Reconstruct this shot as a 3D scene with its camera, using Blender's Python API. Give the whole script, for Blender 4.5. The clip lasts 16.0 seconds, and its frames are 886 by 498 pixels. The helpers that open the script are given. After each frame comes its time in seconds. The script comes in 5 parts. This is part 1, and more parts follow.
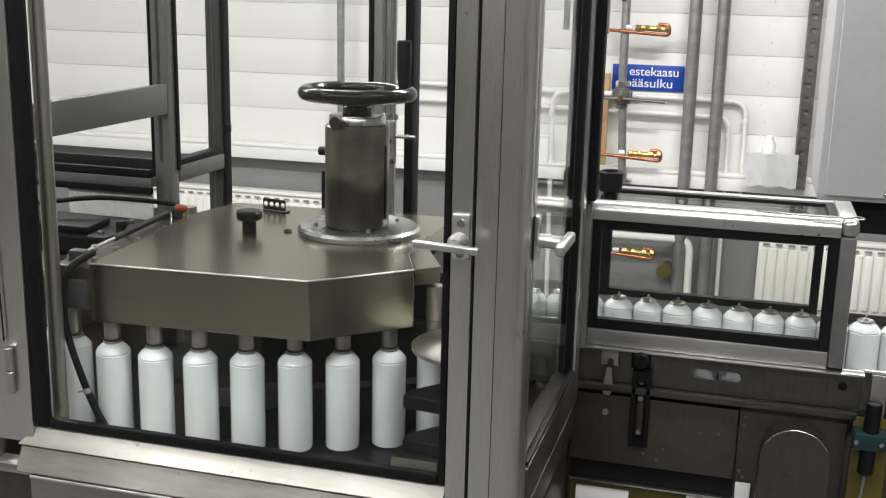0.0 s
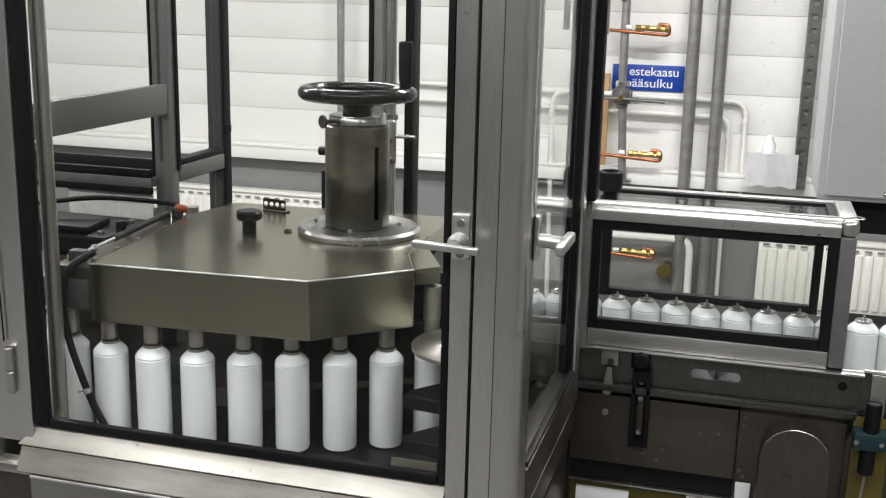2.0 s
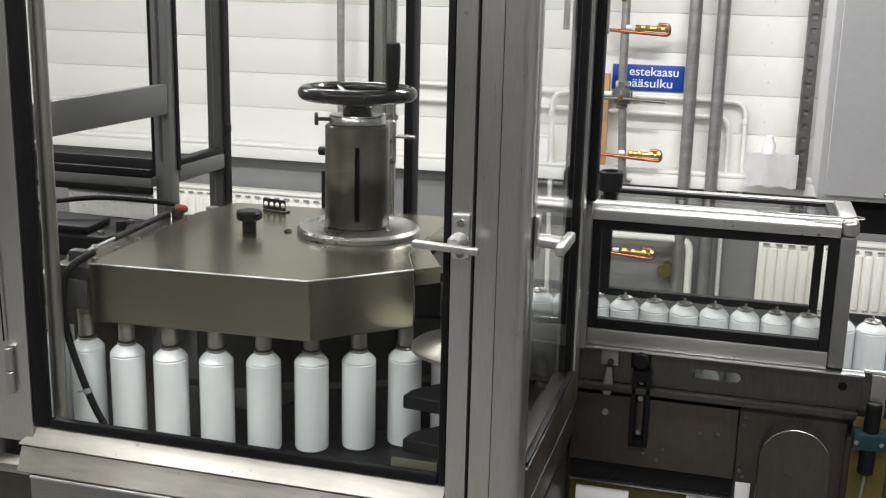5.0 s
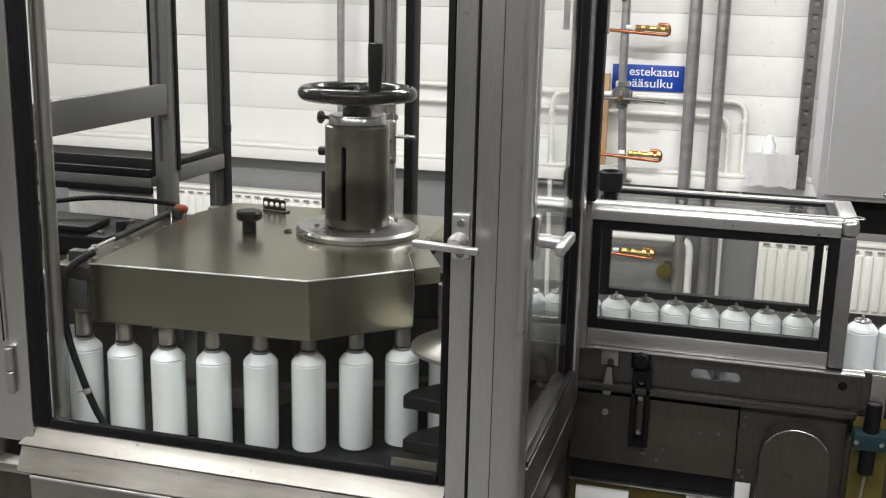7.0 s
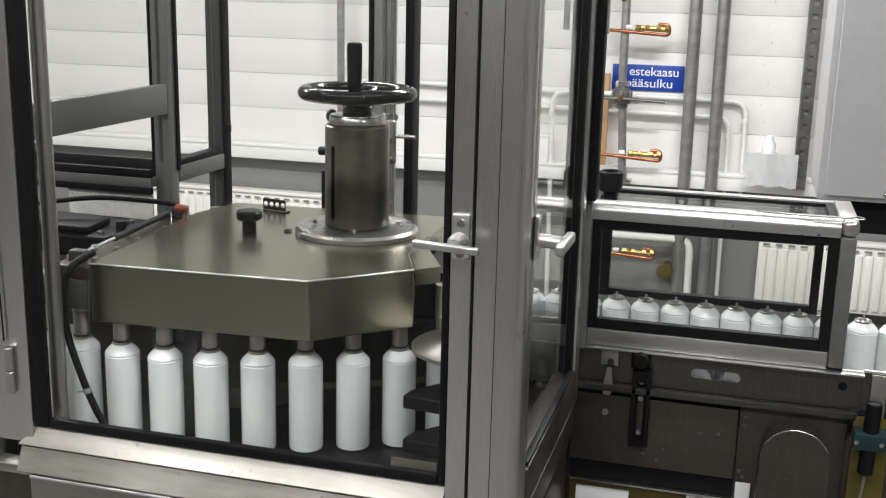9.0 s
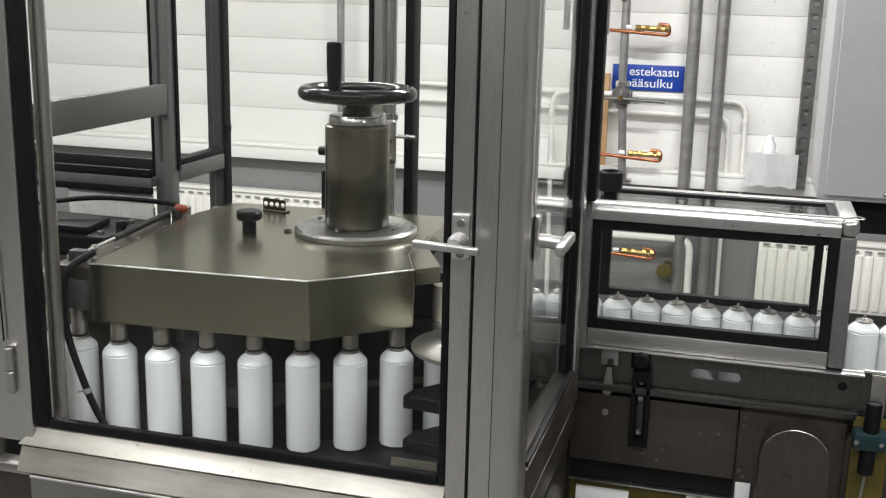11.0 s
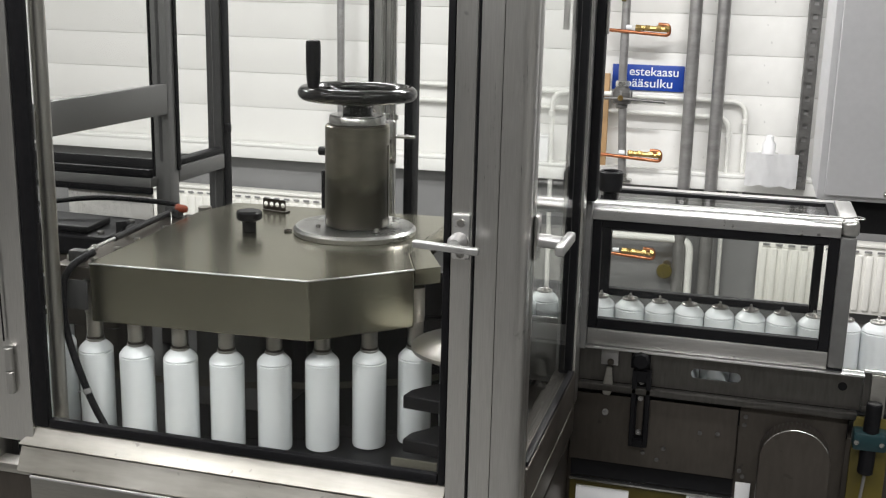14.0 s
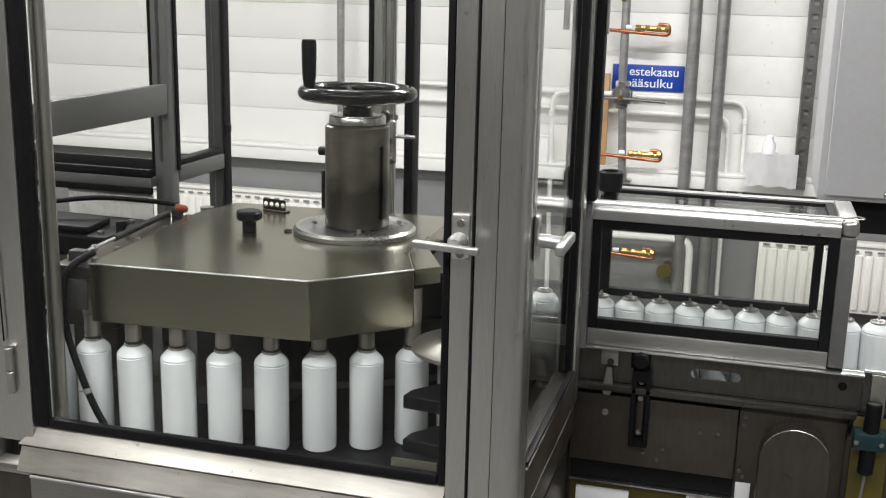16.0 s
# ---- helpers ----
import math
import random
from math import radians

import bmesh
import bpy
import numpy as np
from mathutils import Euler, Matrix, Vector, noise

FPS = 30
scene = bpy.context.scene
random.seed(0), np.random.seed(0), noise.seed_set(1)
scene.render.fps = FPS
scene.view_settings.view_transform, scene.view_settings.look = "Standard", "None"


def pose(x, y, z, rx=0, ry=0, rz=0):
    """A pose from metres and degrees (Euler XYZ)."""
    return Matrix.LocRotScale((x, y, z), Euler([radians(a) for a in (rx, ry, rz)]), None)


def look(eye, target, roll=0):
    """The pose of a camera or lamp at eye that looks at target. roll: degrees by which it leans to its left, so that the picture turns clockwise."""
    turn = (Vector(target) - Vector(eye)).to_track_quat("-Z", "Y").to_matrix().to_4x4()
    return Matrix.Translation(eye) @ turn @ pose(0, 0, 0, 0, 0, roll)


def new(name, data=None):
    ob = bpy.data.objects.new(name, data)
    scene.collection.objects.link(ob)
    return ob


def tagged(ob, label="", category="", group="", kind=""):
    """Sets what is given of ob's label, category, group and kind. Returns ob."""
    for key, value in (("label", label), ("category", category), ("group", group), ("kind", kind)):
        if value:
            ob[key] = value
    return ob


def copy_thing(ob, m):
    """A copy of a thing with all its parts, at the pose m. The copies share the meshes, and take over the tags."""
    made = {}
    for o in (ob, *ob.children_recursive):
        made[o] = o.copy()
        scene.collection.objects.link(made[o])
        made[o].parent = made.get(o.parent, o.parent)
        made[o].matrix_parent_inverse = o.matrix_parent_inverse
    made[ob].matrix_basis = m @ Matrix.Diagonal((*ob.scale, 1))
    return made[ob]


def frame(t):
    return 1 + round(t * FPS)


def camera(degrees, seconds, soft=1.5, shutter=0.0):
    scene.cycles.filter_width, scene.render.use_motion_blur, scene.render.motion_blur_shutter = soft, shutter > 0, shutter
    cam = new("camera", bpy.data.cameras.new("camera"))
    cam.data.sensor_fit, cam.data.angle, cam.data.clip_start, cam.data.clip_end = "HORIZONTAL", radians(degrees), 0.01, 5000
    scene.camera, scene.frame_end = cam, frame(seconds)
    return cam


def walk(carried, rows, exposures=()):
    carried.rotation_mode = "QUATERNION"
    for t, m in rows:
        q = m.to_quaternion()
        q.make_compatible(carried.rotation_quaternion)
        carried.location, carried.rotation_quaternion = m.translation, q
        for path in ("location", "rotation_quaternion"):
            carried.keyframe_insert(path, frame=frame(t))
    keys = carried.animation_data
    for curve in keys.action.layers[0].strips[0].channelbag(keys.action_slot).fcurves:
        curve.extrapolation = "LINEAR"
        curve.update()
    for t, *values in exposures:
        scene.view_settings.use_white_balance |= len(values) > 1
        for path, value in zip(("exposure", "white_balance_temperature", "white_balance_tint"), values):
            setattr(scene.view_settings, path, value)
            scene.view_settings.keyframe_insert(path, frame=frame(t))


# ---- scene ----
cam = camera(44.18, 16.0, soft=1.2)
EYE = Vector((0.0, 0.0, 1.6))
PITCH, YAW, ROLL = radians(13.40), radians(15.60), 1.355
AIM = EYE + Vector((-math.sin(YAW) * math.cos(PITCH), math.cos(YAW) * math.cos(PITCH), -math.sin(PITCH)))
walk(cam, [(0.0, look(EYE, AIM, ROLL)), (16.0, look(EYE, AIM, ROLL))], exposures=[(0.0, 0.0), (16.0, 0.0)])

# ---- light: closed room under fluorescent ceiling fittings ----
world = bpy.data.worlds.new("world")
scene.world = world
world.use_nodes = True
world.node_tree.nodes["Background"].inputs[0].default_value = (0.9, 0.95, 1.0, 1)
world.node_tree.nodes["Background"].inputs[1].default_value = 0.02
CEILING = 3.1
HUNG = 2.86
# centre x, centre y, underside, length along x, watts; the row by the wall hangs lower
FITTINGS = [(-3.5, 2.9, HUNG, 1.5, 88), (-1.65, 2.9, HUNG, 1.5, 46), (0.2, 3.5, CEILING - 0.09, 1.5, 92),
            (-1.5, 0.95, CEILING - 0.09, 1.5, 20), (0.6, 0.95, CEILING - 0.09, 1.5, 25),
            (-2.6, -0.9, CEILING - 0.09, 1.5, 50), (-0.4, -0.9, CEILING - 0.09, 1.5, 51), (1.8, -0.9, CEILING - 0.09, 1.5, 30)]
for fx, fy, fz, fl, fw in FITTINGS:
    lamp = bpy.data.lights.new("tube_light", "AREA")
    lamp.shape, lamp.size, lamp.size_y, lamp.energy = "RECTANGLE", fl, 0.16, fw
    lamp.color = (1.0, 0.99, 0.985)
    new("tube_light", lamp).matrix_world = pose(fx, fy, fz - 0.005)


# ---- materials ----
def node_mat(name):
    m = bpy.data.materials.new(name)
    m.use_nodes = True
    return m, m.node_tree.nodes, m.node_tree.links, m.node_tree.nodes["Principled BSDF"]


def surface(name, c1, c2, rough=0.5, metal=0.0, scale=40.0, stretch=(1, 1, 1), bump=0.1, rough_var=0.1,
            big=3.0, big_amt=0.25, spec=0.5, coat=0.0, per_piece=0.0, aniso=0.0, specks=0.0, speck_scale=70.0, speck_cut=0.70):
    """Two-scale noise between two colours, with bump and roughness variation."""
    m, n, l, p = node_mat(name)
    tc = n.new("ShaderNodeTexCoord")
    mp = n.new("ShaderNodeMapping")
    mp.inputs["Scale"].default_value = stretch
    l.new(tc.outputs["Object"], mp.inputs[0])
    fine = n.new("ShaderNodeTexNoise")
    fine.inputs["Scale"].default_value, fine.inputs["Detail"].default_value = scale, 5
    l.new(mp.outputs[0], fine.inputs["Vector"])
    wide = n.new("ShaderNodeTexNoise")
    wide.inputs["Scale"].default_value, wide.inputs["Detail"].default_value = big, 4
    l.new(tc.outputs["Object"], wide.inputs["Vector"])
    mixf = n.new("ShaderNodeMix")
    mixf.inputs[0].default_value = big_amt
    l.new(fine.outputs[0], mixf.inputs[2])
    l.new(wide.outputs[0], mixf.inputs[3])
    fac = mixf.outputs[0]
    if per_piece:
        oi = n.new("ShaderNodeObjectInfo")
        mm = n.new("ShaderNodeMath")
        mm.operation = "MULTIPLY_ADD"
        mm.inputs[1].default_value = per_piece
        l.new(oi.outputs["Random"], mm.inputs[0])
        l.new(fac, mm.inputs[2])
        fac = mm.outputs[0]
    ramp = n.new("ShaderNodeValToRGB")
    ramp.color_ramp.elements[0].position, ramp.color_ramp.elements[1].position = 0.3, 0.7
    ramp.color_ramp.elements[0].color, ramp.color_ramp.elements[1].color = (*c1, 1), (*c2, 1)
    l.new(fac, ramp.inputs[0])
    colour = ramp.outputs[0]
    if specks:
        # scattered small dark marks
        sp = n.new("ShaderNodeTexNoise")
        sp.inputs["Scale"].default_value, sp.inputs["Detail"].default_value = speck_scale, 2
        l.new(tc.outputs["Object"], sp.inputs["Vector"])
        cut = n.new("ShaderNodeMapRange")
        cut.inputs[1].default_value, cut.inputs[2].default_value = speck_cut, speck_cut + 0.06
        cut.inputs[4].default_value = specks
        l.new(sp.outputs[0], cut.inputs[0])
        mark = n.new("ShaderNodeMix")
        mark.data_type = "RGBA"
        mark.inputs[7].default_value = (0.05, 0.045, 0.04, 1)
        l.new(cut.outputs[0], mark.inputs[0])
        l.new(colour, mark.inputs[6])
        colour = mark.outputs[2]
    l.new(colour, p.inputs["Base Color"])
    mr = n.new("ShaderNodeMapRange")
    mr.inputs[3].default_value, mr.inputs[4].default_value = max(0.02, rough - rough_var), min(1, rough + rough_var)
    l.new(mixf.outputs[0], mr.inputs[0])
    l.new(mr.outputs[0], p.inputs["Roughness"])
    p.inputs["Metallic"].default_value = metal
    p.inputs["Specular IOR Level"].default_value = spec
    p.inputs["Coat Weight"].default_value = coat
    p.inputs["Anisotropic"].default_value = aniso
    if bump:
        b = n.new("ShaderNodeBump")
        b.inputs["Strength"].default_value, b.inputs["Distance"].default_value = bump, 0.002
        l.new(fine.outputs[0], b.inputs["Height"])
        l.new(b.outputs[0], p.inputs["Normal"])
    return m


def glass_mat(name, tint=(0.985, 0.99, 0.985), power=5.0):
    """Clear thin glass: see-through, with gloss that grows towards grazing angles."""
    m, n, l, p = node_mat(name)
    n.remove(p)
    tr, gl, mx, lw = (n.new("ShaderNode" + k) for k in ("BsdfTransparent", "BsdfGlossy", "MixShader", "LayerWeight"))
    tr.inputs[0].default_value = (*tint, 1)
    gl.inputs["Roughness"].default_value = 0.03
    lw.inputs[0].default_value = 0.5
    pw = n.new("ShaderNodeMath")
    pw.operation, pw.inputs[1].default_value = "POWER", power
    l.new(lw.outputs["Facing"], pw.inputs[0])
    ad = n.new("ShaderNodeMath")
    ad.operation, ad.inputs[1].default_value, ad.inputs[2].default_value = "MULTIPLY_ADD", 0.97, 0.018
    l.new(pw.outputs[0], ad.inputs[0])
    l.new(ad.outputs[0], mx.inputs[0])
    l.new(tr.outputs[0], mx.inputs[1])
    l.new(gl.outputs[0], mx.inputs[2])
    l.new(mx.outputs[0], n["Material Output"].inputs[0])
    return m


def glow_mat(name, colour, strength):
    m, n, l, p = node_mat(name)
    p.inputs["Base Color"].default_value = (0.9, 0.9, 0.9, 1)
    p.inputs["Emission Color"].default_value = (*colour, 1)
    p.inputs["Emission Strength"].default_value = strength
    return m


SILL_ALU = surface("dirty_sill_aluminium", (0.33, 0.315, 0.275), (0.58, 0.565, 0.52), 0.38, 0.7, 60, (0.4, 3, 3), 0.05, 0.1, 7, 0.75, specks=0.4, speck_scale=60)
STEEL = surface("brushed_steel", (0.36, 0.35, 0.32), (0.46, 0.45, 0.42), 0.36, 1.0, 60, (1, 1, 14), 0.06, 0.07, 4, 0.45)
COVER_STEEL = surface("cover_steel", (0.345, 0.33, 0.255), (0.44, 0.425, 0.335), 0.23, 1.0, 50, (1.5, 1.5, 12), 0.02, 0.06, 5, 0.7)
ALU = surface("anodised_aluminium", (0.47, 0.465, 0.45), (0.57, 0.565, 0.545), 0.30, 0.95, 120, (6, 6, 0.25), 0.05, 0.08, 3, 0.3, specks=0.35, speck_scale=45)
ALU_X = surface("anodised_aluminium_lengthwise", (0.42, 0.415, 0.40), (0.50, 0.495, 0.48), 0.36, 0.9, 120, (0.25, 6, 6), 0.05, 0.08, 3, 0.3, specks=0.4, speck_scale=60)
BRIGHT_ALU = surface("satin_aluminium", (0.60, 0.60, 0.595), (0.70, 0.70, 0.69), 0.30, 0.95, 80, (1, 6, 6), 0.03, 0.06, 5, 0.3, specks=0.7, speck_scale=80)
MACHINED = surface("machined_steel", (0.5, 0.5, 0.48), (0.62, 0.62, 0.6), 0.25, 1.0, 120, (1, 1, 10), 0.03, 0.08, 9, 0.4)
WORN_STEEL = surface("worn_tube_steel", (0.15, 0.14, 0.112), (0.34, 0.32, 0.265), 0.36, 1.0, 22, (1, 1, 3), 0.03, 0.08, 16, 0.7)


def dark_foot(m, z0, z1, amount):
    """Darkens the lower part of a turned tube, with an uneven upper edge."""
    n, l = m.node_tree.nodes, m.node_tree.links
    p = n["Principled BSDF"]
    src = p.inputs["Base Color"].links[0].from_socket
    tc, sep, no, ad, mr, mx = (n.new("ShaderNode" + k) for k in ("TexCoord", "SeparateXYZ", "TexNoise", "Math", "MapRange", "Mix"))
    l.new(tc.outputs["Object"], sep.inputs[0])
    no.inputs["Scale"].default_value, no.inputs["Detail"].default_value = 14, 3
    l.new(tc.outputs["Object"], no.inputs["Vector"])
    ad.operation, ad.inputs[1].default_value = "MULTIPLY_ADD", 0.09
    l.new(no.outputs[0], ad.inputs[0])
    l.new(sep.outputs[2], ad.inputs[2])
    mr.inputs[1].default_value, mr.inputs[2].default_value = z0 + 0.045, z1 + 0.045
    mr.inputs[3].default_value, mr.inputs[4].default_value = amount, 0.0
    l.new(ad.outputs[0], mr.inputs[0])
    mx.data_type = "RGBA"
    mx.inputs[7].default_value = (0.05, 0.048, 0.043, 1)
    l.new(mr.outputs[0], mx.inputs[0])
    l.new(src, mx.inputs[6])
    l.new(mx.outputs[2], p.inputs["Base Color"])


dark_foot(WORN_STEEL, 0.075, 0.10, 0.7)
SIDE_STEEL = surface("side_plate_steel", (0.085, 0.081, 0.075), (0.135, 0.13, 0.122), 0.32, 0.9, 30, (6, 1, 1), 0.05, 0.1, 4, 0.5)
DARK_STEEL = surface("dark_casing_steel", (0.068, 0.059, 0.051), (0.108, 0.096, 0.083), 0.40, 0.75, 30, (4, 1, 1), 0.06, 0.1, 4, 0.6, specks=0.5, speck_scale=50)
HALL_GREY = surface("hall_wall_grey", (0.42, 0.415, 0.40), (0.49, 0.485, 0.47), 0.7, 0.0, 14, (1, 1, 1), 0.2, 0.05, 1.3, 0.5)
DARK_FRAME = surface("dark_frame_paint", (0.035, 0.035, 0.035), (0.05, 0.05, 0.05), 0.45, 0.0, 60, (1, 1, 1), 0.04, 0.06, 3, 0.4)
DARK_GALV = surface("dull_galvanised", (0.10, 0.10, 0.095), (0.2, 0.195, 0.19), 0.5, 0.7, 30, (1, 1, 2), 0.1, 0.1, 8, 0.5)
GREY_PAINT = surface("grey_paint", (0.092, 0.092, 0.09), (0.125, 0.125, 0.122), 0.42, 0.0, 60, (1, 1, 1), 0.04, 0.06, 3, 0.4)
RUBBER = surface("black_rubber", (0.004, 0.004, 0.005), (0.009, 0.009, 0.010), 0.5, 0.0, 120, (1, 1, 1), 0.05, 0.1, 8, 0.4, 0.15)
BLACK_GLOSS = surface("black_bakelite", (0.006, 0.006, 0.006), (0.012, 0.012, 0.012), 0.16, 0.0, 80, (1, 1, 1), 0.02, 0.05, 8, 0.4, 0.6)
BLACK_PLASTIC = surface("black_plastic", (0.006, 0.006, 0.007), (0.013, 0.013, 0.014), 0.42, 0.0, 90, (1, 1, 1), 0.05, 0.08, 8, 0.4, 0.25)
CAN_WHITE = surface("white_can_lacquer", (0.80, 0.84, 0.85), (0.83, 0.865, 0.87), 0.24, 0.0, 180, (1, 1, 1), 0.0, 0.04, 30, 0.3, 0.5, 0.3)
FLANGE_STEEL = surface("turned_flange_steel", (0.44, 0.44, 0.43), (0.53, 0.53, 0.515), 0.28, 1.0, 120, (1, 1, 10), 0.02, 0.06, 7, 0.6)
CAST_ALU = surface("cast_aluminium", (0.44, 0.44, 0.435), (0.56, 0.56, 0.555), 0.36, 0.9, 90, (1, 1, 1), 0.04, 0.08, 9, 0.4)
TIN = surface("valve_cup_tin", (0.45, 0.44, 0.42), (0.6, 0.59, 0.57), 0.3, 1.0, 160, (1, 1, 1), 0.03, 0.08, 20, 0.4)
HEAD_GREY = surface("filling_head_steel", (0.30, 0.285, 0.25), (0.45, 0.43, 0.385), 0.38, 0.8, 100, (1, 1, 8), 0.04, 0.1, 20, 0.5)
WALL_WHITE = surface("white_painted_block", (0.74, 0.735, 0.71), (0.82, 0.815, 0.79), 0.62, 0.0, 14, (1, 1, 1), 0.35, 0.08, 1.3, 0.5, 0.4, specks=0.35, speck_scale=22)
DADO = surface("grey_dado_paint", (0.20, 0.20, 0.20), (0.25, 0.25, 0.25), 0.55, 0.0, 20, (1, 1, 1), 0.15, 0.08, 1.5, 0.5)
SILL_WHITE = surface("white_sill_lacquer", (0.78, 0.78, 0.75), (0.85, 0.85, 0.82), 0.4, 0.0, 40, (1, 1, 1), 0.05, 0.06, 3, 0.4)
CREAM = surface("cream_radiator_enamel", (0.83, 0.82, 0.77), (0.88, 0.87, 0.82), 0.35, 0.0, 40, (1, 1, 1), 0.03, 0.06, 3, 0.4)
PIPE_WHITE = surface("white_pipe_paint", (0.72, 0.72, 0.68), (0.8, 0.8, 0.76), 0.4, 0.0, 40, (1, 1, 1), 0.05, 0.06, 6, 0.4)
GALV = surface("galvanised_pipe", (0.24, 0.235, 0.23), (0.42, 0.415, 0.41), 0.42, 0.75, 18, (1, 1, 2), 0.1, 0.1, 5, 0.5)
COPPER = surface("copper_tube", (0.40, 0.145, 0.07), (0.54, 0.22, 0.11), 0.3, 1.0, 40, (1, 1, 1), 0.05, 0.08, 9, 0.4)
BRASS = surface("brass_fitting", (0.36, 0.25, 0.085), (0.52, 0.37, 0.15), 0.28, 1.0, 60, (1, 1, 1), 0.05, 0.08, 12, 0.4)
SIGN_BLUE = surface("blue_sign_plate", (0.005, 0.045, 0.32), (0.008, 0.055, 0.36), 0.4, 0.0, 40, (1, 1, 1), 0.01, 0.05, 4, 0.4)
SIGN_WHITE = surface("white_sign_lettering", (0.78, 0.8, 0.82), (0.84, 0.85, 0.86), 0.5, 0.0, 60, (1, 1, 1), 0.01, 0.05, 4, 0.4)
CABINET = surface("light_grey_cabinet_enamel", (0.52, 0.52, 0.53), (0.57, 0.57, 0.58), 0.38, 0.0, 60, (1, 1, 1), 0.04, 0.06, 1.2, 0.5)
PAPER = surface("white_paper", (0.87, 0.87, 0.88), (0.91, 0.91, 0.92), 0.75, 0.0, 30, (1, 1, 1), 0.1, 0.05, 6, 0.4)
WOOD = surface("pine_batten", (0.36, 0.22, 0.10), (0.48, 0.31, 0.16), 0.6, 0.0, 25, (8, 8, 0.6), 0.15, 0.1, 3, 0.4)
ORANGE = surface("orange_fitting_plastic", (0.20, 0.035, 0.012), (0.26, 0.05, 0.02), 0.35, 0.0, 60, (1, 1, 1), 0.03, 0.05, 9, 0.4)
TEAL = surface("teal_clamp_plastic", (0.003, 0.022, 0.026), (0.005, 0.03, 0.035), 0.4, 0.0, 60, (1, 1, 1), 0.04, 0.06, 9, 0.4)
YELLOW = surface("dull_yellow_paint", (0.06, 0.048, 0.005), (0.11, 0.085, 0.009), 0.45, 0.0, 30, (1, 1, 1), 0.08, 0.1, 7, 0.5)
SPECKLED = surface("speckled_plate", (0.56, 0.55, 0.52), (0.74, 0.73, 0.70), 0.6, 0.0, 90, (1, 1, 1), 0.1, 0.08, 14, 0.4, specks=0.7, speck_scale=420, speck_cut=0.58)
FLOOR_GREY = surface("grey_floor_coating", (0.16, 0.157, 0.15), (0.21, 0.206, 0.196), 0.4, 0.0, 30, (1, 1, 1), 0.08, 0.1, 1.2, 0.5)
CEIL_WHITE = surface("ceiling_white", (0.70, 0.70, 0.68), (0.76, 0.76, 0.74), 0.8, 0.0, 20, (1, 1, 1), 0.1, 0.05, 1, 0.4)
BRASS_DARK = surface("pale_plate", (0.085, 0.08, 0.062), (0.12, 0.115, 0.09), 0.5, 0.1, 60, (1, 6, 6), 0.05, 0.1, 9, 0.5)
GLASS = glass_mat("guard_glass")
GLASS_SIDE = glass_mat("side_guard_glass", (0.94, 0.95, 0.94), power=9.0)
GLASS_TUNNEL = glass_mat("tunnel_guard_glass", (0.95, 0.955, 0.945))
TUBE_GLOW = glow_mat("tube_glow", (1.0, 0.99, 0.98), 5.0)


# ---- mesh helpers ----
def box(bm, x0, x1, y0, y1, z0, z1, bev=0.0, seg=2):
    vs = [bm.verts.new(c) for c in ((x0, y0, z0), (x1, y0, z0), (x1, y1, z0), (x0, y1, z0),
                                    (x0, y0, z1), (x1, y0, z1), (x1, y1, z1), (x0, y1, z1))]
    fs = [bm.faces.new([vs[i] for i in q]) for q in
          ((3, 2, 1, 0), (4, 5, 6, 7), (0, 1, 5, 4), (1, 2, 6, 5), (2, 3, 7, 6), (3, 0, 4, 7))]
    if bev:
        es = list({e for f in fs for e in f.edges})
        made = bmesh.ops.bevel(bm, geom=es, offset=bev, segments=seg, profile=0.5, affect="EDGES", clamp_overlap=True)
        flat_but(fs, made["faces"])
    else:
        flat_but(fs, ())
    return bm


def flat_but(faces, rounded):
    """Mark faces that stay flat, so that rounded edges don't bend their shading."""
    for f in faces:
        if f.is_valid:
            f.select = True
    for f in rounded:
        f.select = False


def keep_flat(bm, faces, normals):
    """After bevelling, mark again those faces that still lie in the old planes."""
    for f in faces:
        f.normal_update()
        f.select = any(f.normal.dot(n) > 0.99995 for n in normals)


def cube(*a, **k):
    return box(bmesh.new(), *a, **k)


def lathe(bm, prof, seg=32, m=None):
    """Turn a profile of (radius, height) about z."""
    rings = []
    for r, z in prof:
        if r < 1e-6:
            rings.append([bm.verts.new((0, 0, z))])
        else:
            rings.append([bm.verts.new((r * math.cos(2 * math.pi * i / seg), r * math.sin(2 * math.pi * i / seg), z)) for i in range(seg)])
    for a, b in zip(rings, rings[1:]):
        for i in range(seg):
            j = (i + 1) % seg
            if len(a) == 1 and len(b) == 1:
                continue
            if len(a) == 1:
                bm.faces.new((a[0], b[j], b[i]))
            elif len(b) == 1:
                bm.faces.new((a[i], a[j], b[0]))
            else:
                bm.faces.new((a[i], a[j], b[j], b[i]))
    if m is not None:
        vs = [v for r in rings for v in r]
        bmesh.ops.transform(bm, matrix=m, verts=vs)
    return bm


def rod(bm, p, q, r, seg=16):
    p, q = Vector(p), Vector(q)
    d = q - p
    m = Matrix.Translation(p) @ d.to_track_quat("Z", "Y").to_matrix().to_4x4()
    c = min(r * 0.15, d.length * 0.2)
    return lathe(bm, [(0, 0), (r - c, 0), (r, c), (r, d.length - c), (r - c, d.length), (0, d.length)], seg, m)


